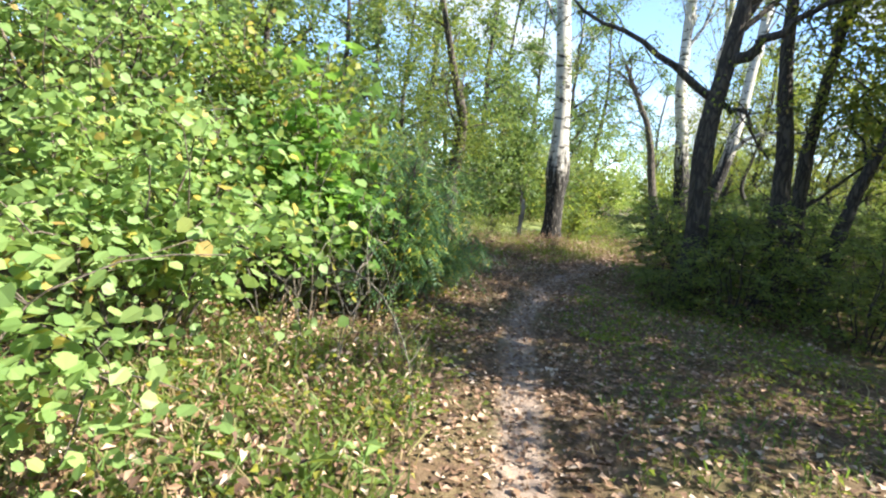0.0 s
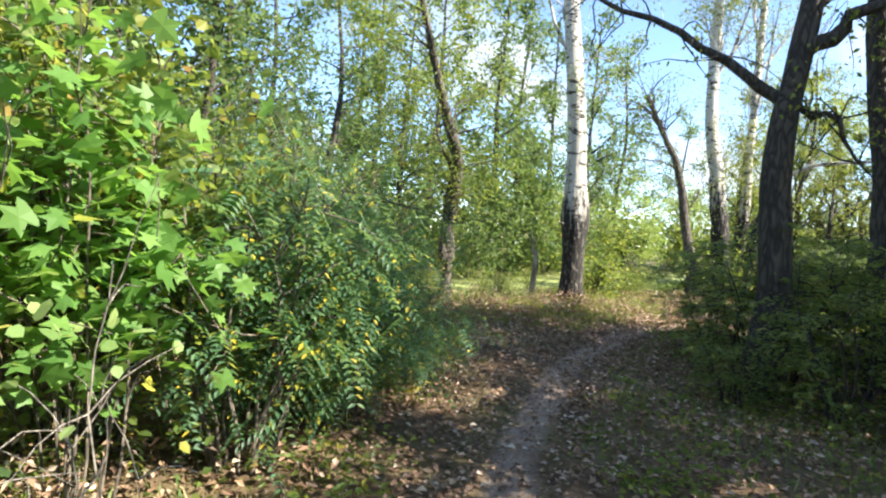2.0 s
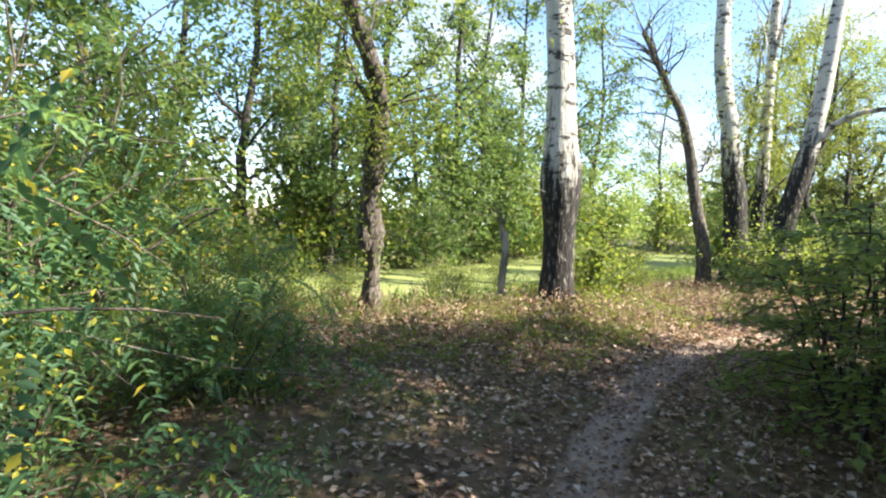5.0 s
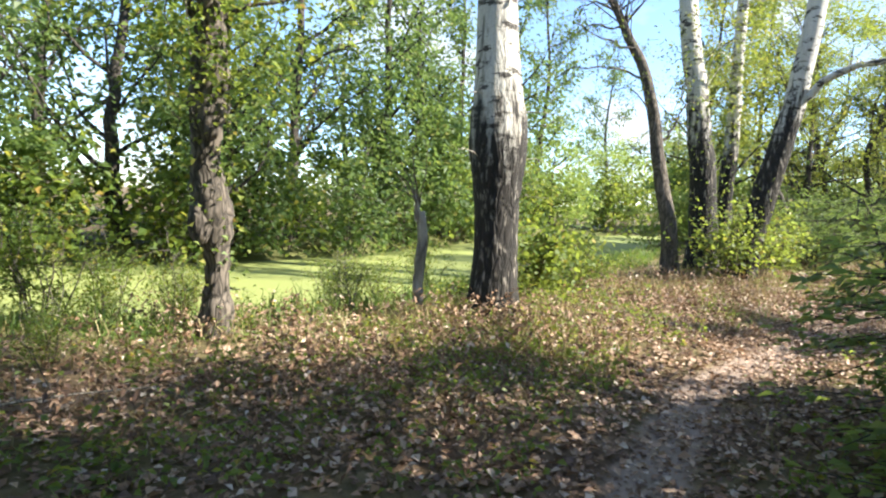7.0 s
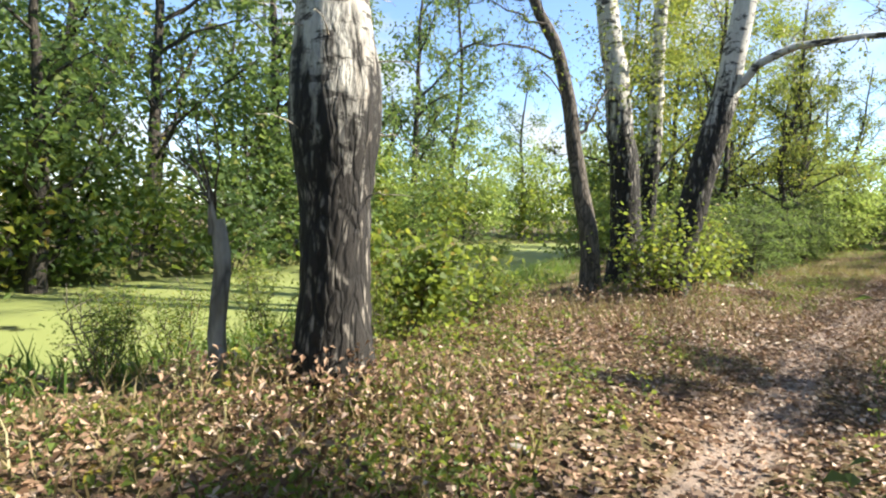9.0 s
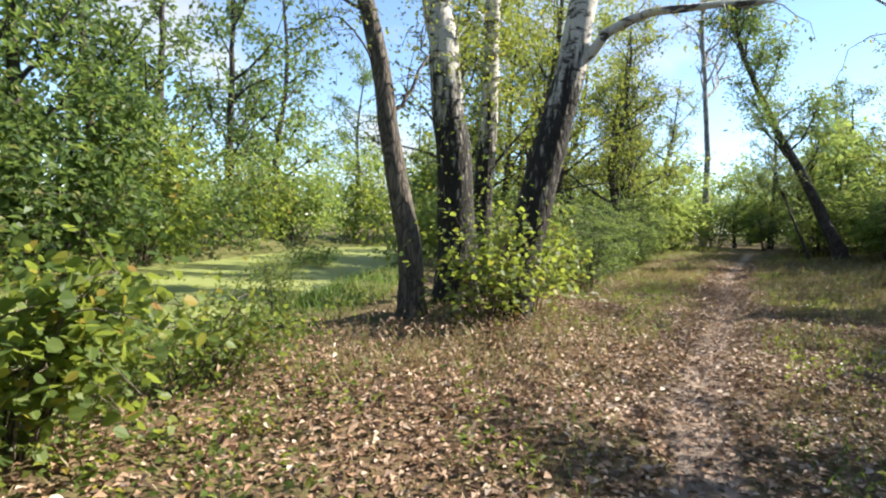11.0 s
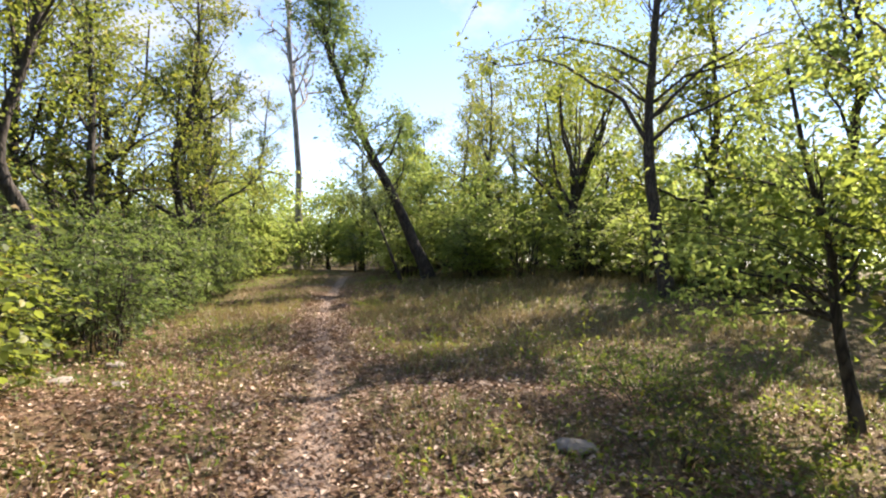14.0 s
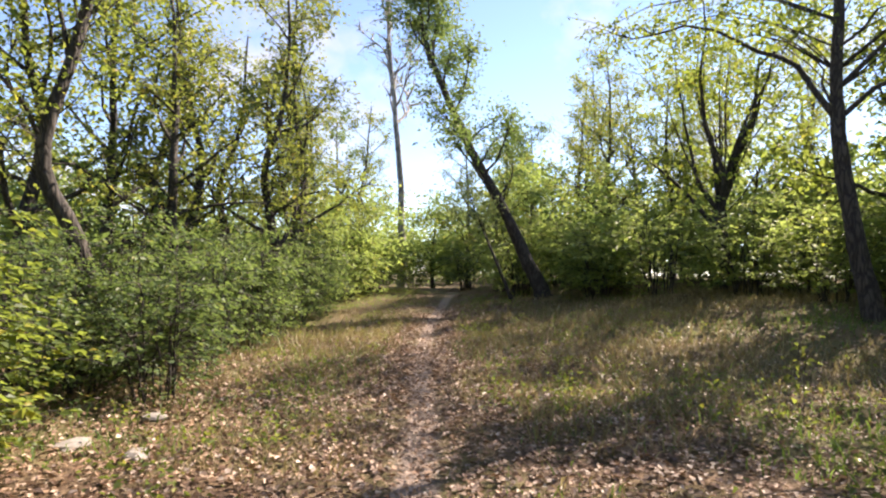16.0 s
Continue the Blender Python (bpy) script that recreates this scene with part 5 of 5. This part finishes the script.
for tx, ty, ta, ts in ((-8, 42, 80, 1.3), (22, 66, 270, 1.2), (50, 60, 30, 1.2), (60, 46, 100, 1.3), (56, 36, 160, 1.2), (22, 3, 60, 1.0), (-18, 6, 10, 1.2), (-14, -6, 140, 1.2), (-2, -14, 90, 1.1), (9, -12, 200, 1.1)):
    again(tall, tx, ty, ta, ts)


# ---- ground cover ----
def strew(rs, n, near, far, x0=-4.0, x1=30.0, y0=-1.0, y1=36.0, water=-0.35):
    """Spots beside the path, thinning out with distance from it."""
    out = []
    while sum(len(o) for o in out) < n:
        p = np.c_[rs.uniform(x0, x1, n), rs.uniform(y0, y1, n)]
        d = path_dist(p[:, 0], p[:, 1])
        keep = rs.uniform(0, 1, n) < np.clip((far - d) / (far - near), 0, 1)
        keep &= pond_depth(p[:, 0], p[:, 1]) < water
        out.append(p[keep])
    return np.concatenate(out)[:n]


def patchy(p, size, seed):
    a = np.sin(p[:, 0] * size + seed) + np.sin(p[:, 1] * size * 1.13 + seed * 2.1) + np.sin((p[:, 0] + p[:, 1]) * size * 0.73 + seed * 0.7)
    return a / 3


def leaf_litter():
    rs = np.random.RandomState(81)
    p = np.concatenate([strew(rs, 88000, 1.6, 5.0, y1=30, x1=24), strew(rs, 40000, 4.5, 10.0, x0=10, x1=27, y0=15, y1=31), strew(rs, 20000, 2.5, 5.5, x0=-1, x1=11, y0=12, y1=22)])
    d = path_dist(p[:, 0], p[:, 1])
    p = p[(d > 0.24) | (rs.uniform(0, 1, len(p)) < 0.55)]
    t = strew(rs, 12000, 0.05, 0.6, x1=20, y1=27)
    crumbs = np.arange(len(p) + len(t)) >= len(p)
    p = np.concatenate([p, t])
    n = len(p)
    z = ground_z(p[:, 0], p[:, 1]) + rs.uniform(0.006, 0.045, n) * np.where(crumbs, 0.3, 1.0)
    ang = rs.uniform(0, 6.283, n)
    along = np.c_[np.cos(ang), np.sin(ang), rs.normal(0, 0.22, n)]
    normal = np.c_[rs.normal(0, 0.35, n), rs.normal(0, 0.35, n), np.ones(n)]
    L = rs.uniform(0.03, 0.08, n) * np.where(crumbs, 0.55, 1.0)
    v, f = leaf_arrays(np.c_[p, z], along, normal, L, L * rs.uniform(0.5, 0.9, n), 0.18)
    tagged(mesh_object("leaf_litter", v, f, LITTER), "fallen dry brown leaves strewn over the ground", "leaves", kind="stuff")


def blades(name, label, p, height, mat, rs, width=0.006):
    n = len(p)
    z = ground_z(p[:, 0], p[:, 1]) - 0.01
    base = np.c_[p, z]
    ang = rs.uniform(0, 6.283, n)
    side = np.c_[np.cos(ang), np.sin(ang), np.zeros(n)]
    lean = np.c_[rs.normal(0, 0.4, n), rs.normal(0, 0.4, n), np.ones(n)]
    h = (height * rs.uniform(0.45, 1.3, n))[:, None]
    w = width * rs.uniform(0.7, 1.5, n)[:, None]
    mid = base + unit(lean) * h * 0.55
    tip = mid + unit(lean + np.c_[rs.normal(0, 0.7, n), rs.normal(0, 0.7, n), np.full(n, -0.35)]) * h * 0.5
    v = np.stack([base - side * w, base + side * w, mid + side * w * 0.8, mid - side * w * 0.8, tip], 1).reshape(-1, 3)
    b = np.arange(n)[:, None] * 5
    f = np.concatenate([b + [0, 1, 2], b + [0, 2, 3], b + [3, 2, 4]], 1).reshape(-1, 3)
    tagged(mesh_object(name, v, f, mat), label, "grass", kind="stuff")


def grasses():
    rs = np.random.RandomState(82)
    p = strew(rs, 60000, 2.0, 6.0, water=0.1)
    d = path_dist(p[:, 0], p[:, 1])
    p = p[(d > 0.45) & (patchy(p, 1.9, 1.0) + rs.normal(0, 0.22, len(p)) > 0.2)]
    bank = (p[:, 0] < 9.5) & (p[:, 1] < 21.5)
    p = p[~bank | (rs.uniform(0, 1, len(p)) < 0.35)]
    blades("dry_grass", "dry straw-coloured grass beside the path", p, 0.16, STRAW, rs)
    # tall dry grass round the birch and poplars
    q = np.concatenate([rs.normal(0, 1, (900, 2)) * [1.0, 0.8] + [2.9, 16.5], rs.normal(0, 1, (700, 2)) * [1.5, 0.9] + [7.0, 20.6], rs.normal(0, 1, (160, 2)) * [1.0, 0.5] + [0.4, 16.0],
                        rs.normal(0, 1, (2600, 2)) * [3.0, 1.0] + [20.0, 28.6], rs.normal(0, 1, (2500, 2)) * [3.0, 1.5] + [23.0, 24.0]])
    q = q[(path_dist(q[:, 0], q[:, 1]) > 0.7) & (pond_depth(q[:, 0], q[:, 1]) < -0.2)]
    verge = np.c_[rs.uniform(-2.4, -0.1, 900), rs.uniform(1.4, 5.6, 900)]
    blades("verge_grass", "withered weeds and grass at the path's edge", verge[path_dist(verge[:, 0], verge[:, 1]) > 0.5], 0.3, STRAW, rs)
    herb = np.c_[rs.uniform(-2.4, -0.1, 1500), rs.uniform(1.4, 5.6, 1500)]
    blades("verge_herbs", "green grass among the weeds at the path's edge", herb[path_dist(herb[:, 0], herb[:, 1]) > 0.5], 0.26, GRASS, rs, 0.009)
    blades("tall_grass", "tall withered grass round the tree feet", q, 0.34, STRAW, rs)
    g = strew(rs, 46000, 3.0, 8.5, water=0.4)
    d = path_dist(g[:, 0], g[:, 1])
    g = g[(d > 0.6) & (patchy(g, 1.3, 4.0) + rs.normal(0, 0.2, len(g)) + 0.1 * (g[:, 0] > 13) > 0.12)]
    blades("green_grass", "short green grass in loose patches", g, 0.15, GRASS, rs)
    e = np.c_[rs.uniform(15, 28, 26000), rs.uniform(16.5, 27.5, 26000)]
    e = e[path_dist(e[:, 0], e[:, 1]) > 1.0]
    h_ = patchy(e, 1.0, 7.0) + rs.normal(0, 0.3, len(e))
    blades("clearing_straw", "withered grass over the clearing", e[h_ > 0.0], 0.2, STRAW, rs, 0.008)
    blades("clearing_grass", "green grass over the clearing", e[h_ <= -0.6], 0.16, GRASS, rs, 0.008)
    w = strew(rs, 16000, 6, 11, x0=-6, x1=12, y0=14, y1=32, water=0.35)
    w = w[pond_depth(w[:, 0], w[:, 1]) > -2.4]
    blades("bank_grass", "rough green grass along the pond bank", w, 0.34, GRASS, rs, 0.008)


def undergrowth():
    rs = np.random.RandomState(83)
    c = strew(rs, 900, 2.0, 6.5, water=-0.2)
    c = c[(path_dist(c[:, 0], c[:, 1]) > 0.75) & (patchy(c, 1.1, 2.0) > -0.25)]
    c = np.concatenate([c, np.c_[rs.uniform(-2.6, 0.15, 170), rs.uniform(1.6, 6.5, 170)], np.c_[rs.uniform(1.4, 5.2, 170), rs.uniform(14.2, 20.5, 170)], np.c_[rs.uniform(11.5, 15, 40), rs.uniform(17.0, 18.7, 40)]])
    c = np.concatenate([c, np.c_[rs.uniform(-1.2, 4.0, 110), rs.uniform(13.0, 16.9, 110)], np.c_[rs.uniform(1.6, 4.2, 90), rs.uniform(4.5, 10.5, 90)]])
    c = c[path_dist(c[:, 0], c[:, 1]) > 0.55]
    k = np.repeat(c, 26, axis=0) + rs.normal(0, 0.13, (len(c) * 26, 2))
    hz_ = rs.uniform(0.03, 0.32, len(c)).repeat(26) * rs.uniform(0.2, 1.1, len(k))
    at = np.c_[k, ground_z(k[:, 0], k[:, 1]) + 0.02 + hz_]
    v, f = random_leaves(rs, at, 0.055, 0.65, 0.1)
    tagged(mesh_object("undergrowth", v, f, GREEN), "low green weeds and seedlings in the litter", "weeds", kind="stuff")
    c = np.concatenate([np.c_[rs.uniform(-1.0, 4.4, 330), rs.uniform(13.2, 17.4, 330)], np.c_[rs.uniform(4.5, 9.0, 160), rs.uniform(17.6, 22.0, 160)], np.c_[rs.uniform(-2.2, 0.0, 120), rs.uniform(1.8, 6.0, 120)],
                        rs.normal(0, 0.3, (50, 2)) + [2.95, 16.65]])
    c = c[(path_dist(c[:, 0], c[:, 1]) > 0.8) & (pond_depth(c[:, 0], c[:, 1]) < -0.3)]
    k = np.repeat(c, 16, axis=0) + rs.normal(0, 0.10, (len(c) * 16, 2))
    hz_ = rs.uniform(0.08, 0.42, len(c)).repeat(16) * rs.uniform(0.15, 1.1, len(k))
    v, f = random_leaves(rs, np.c_[k, ground_z(k[:, 0], k[:, 1]) + 0.02 + hz_], 0.06, 0.5, 0.5)
    tagged(mesh_object("withered_weeds", v, f, LITTER), "withered brown weeds standing in the litter", "weeds", kind="stuff")


# ---- small things ----
def bare_shrub(x, y, h, seed, n=9, label="leafless pale twigs of a dead shrub"):
    rs = np.random.RandomState(seed)
    top = thing("dead_shrub", x, y, label, "shrub")
    for _ in range(n):
        lb = Limbs()
        a = rs.uniform(0, 6.28)
        e = np.array([math.cos(a) * h * 0.3, math.sin(a) * h * 0.3, h * rs.uniform(0.5, 1.0)])
        ln = bend((e[0] * 0.1, e[1] * 0.1, -0.05), e, 0.05, 9, rs, 0.05)
        lb.add(ln, np.linspace(0.006, 0.002, 9), 5)
        for _ in range(6):
            j = rs.randint(3, 9)
            lb.add(bend(ln[j], ln[j] + rs.normal(0, h * 0.12, 3) + [0, 0, h * 0.06], 0.02, 4, rs), np.linspace(0.004, 0.0015, 4), 4)
        lb.build("stem", DRY_TWIG, top)


def fallen_branch(points, r, label, seed):
    rs = np.random.RandomState(seed)
    x, y, z = points[0]
    top = thing("fallen_branch", x, y, label, "branch", z=z)
    ln = smooth_line([(a - x, b - y, c - z) for a, b, c in points], 12)
    lb = Limbs()
    lb.add(ln, np.linspace(r, r * 0.3, 12), 7, 0.06, rs)
    for _ in range(6):
        j = rs.randint(3, 12)
        lb.add(bend(ln[j], ln[j] + rs.normal(0, 0.2, 3), 0.02, 5, rs), np.linspace(r * 0.35, 0.002, 5), 4)
    lb.build("wood", DRY_TWIG, top)


def flat_stone(x, y, a, b, h, seed):
    rs = np.random.RandomState(seed)
    bm = bmesh.new()
    bmesh.ops.create_icosphere(bm, subdivisions=2, radius=1.0)
    for v in bm.verts:
        k = 1 + rs.normal(0, 0.07)
        v.co = Vector((v.co.x * a * k, v.co.y * b * k, max(-0.3, min(0.75, v.co.z)) * h * k))
    me = bpy.data.meshes.new("stone")
    bm.to_mesh(me)
    me.materials.append(STONE)
    ob = new("stone", me)
    ob.location = (x, y, gz(x, y) + h * 0.2)
    ob.rotation_euler = (0, 0, rs.uniform(0, 6))
    tagged(ob, "flat pale stone half sunk in litter", "stone", "flat stones")


def broad_plant(x, y, h, n, size, label, seed, mat):
    """An upright herb with long broad leaves in pairs."""
    rs = np.random.RandomState(seed)
    top = thing("herb", x, y, label, "plant")
    lb = Limbs()
    ln = bend((0, 0, -0.02), (0.03, 0.02, h), 0.0, 8, rs, 0.02)
    lb.add(ln, np.linspace(0.007, 0.003, 8), 5)
    lb.build("stem", GRASS, top)
    for k in range(n):
        a = k * 2.4 + rs.uniform(-0.3, 0.3)
        z = h * (0.12 + 0.7 * k / n)
        p = np.array([[0, 0, z]])
        d = np.array([[math.cos(a), math.sin(a), rs.uniform(0.2, 0.7)]])
        v, f = leaf_arrays(p, d, np.array([[0, 0, 1.0]]), np.array([size * rs.uniform(0.7, 1.1)]), np.array([size * 0.36]), 0.2)
        mesh_object("leaf", v, f, mat, top)


bare_shrub(-0.75, 4.3, 1.4, 91, 4)
bare_shrub(-1.4, 5.0, 1.9, 92, 3)
bare_shrub(-0.2, 4.7, 0.9, 93, 2)
bare_shrub(-1.2, 18.0, 0.9, 94, 5, "bare shoots on the pond bank")
bare_shrub(0.9, 19.2, 1.1, 95, 5, "bare shoots on the pond bank")
bare_shrub(-0.5, 17.0, 1.0, 99, 5, "bare shoots on the pond bank")
bare_shrub(1.3, 17.3, 0.9, 89, 4, "bare shoots on the pond bank")
bare_shrub(-1.6, 16.2, 1.2, 88, 4, "bare shoots on the pond bank")
bare_shrub(3.6, 19.9, 0.8, 96, 5, "bare shoots on the pond bank")
bare_shrub(-2.6, 19.6, 1.3, 97, 4, "pale dead stems standing in the pond")
bare_shrub(1.0, 22.6, 1.3, 98, 4, "pale dead stems standing in the pond")
fallen_branch([(-1.2, 4.6, 0.35), (-0.8, 4.3, 0.75), (-0.45, 4.0, 0.7), (-0.2, 3.7, 0.4), (-0.1, 3.6, 0.05)], 0.009, "arched dead pale branch over the weeds", 5)
fallen_branch([(-1.6, 6.6, 0.7), (-1.0, 7.0, 0.8), (-0.5, 7.3, 0.85)], 0.014, "dead pale branch caught in the locust", 7)
fallen_branch([(-0.9, 12.8, 0.02), (-0.3, 13.4, 0.12), (0.4, 14.2, 0.0)], 0.014, "dead branch lying in the leaves", 8)
flat_stone(12.65, 23.9, 0.17, 0.1, 0.07, 1)
flat_stone(12.5, 24.7, 0.2, 0.11, 0.08, 2)
flat_stone(13.1, 19.0, 0.2, 0.12, 0.08, 3)
flat_stone(13.4, 25.0, 0.13, 0.09, 0.06, 4)
flat_stone(4.05, 15.9, 0.09, 0.06, 0.04, 5)
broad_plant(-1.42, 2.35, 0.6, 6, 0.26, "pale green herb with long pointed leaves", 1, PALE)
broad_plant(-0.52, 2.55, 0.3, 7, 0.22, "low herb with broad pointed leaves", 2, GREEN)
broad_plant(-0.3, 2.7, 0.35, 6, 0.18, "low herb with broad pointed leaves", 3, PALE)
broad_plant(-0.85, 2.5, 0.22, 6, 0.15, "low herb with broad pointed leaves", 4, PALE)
leaf_litter()
grasses()
undergrowth()
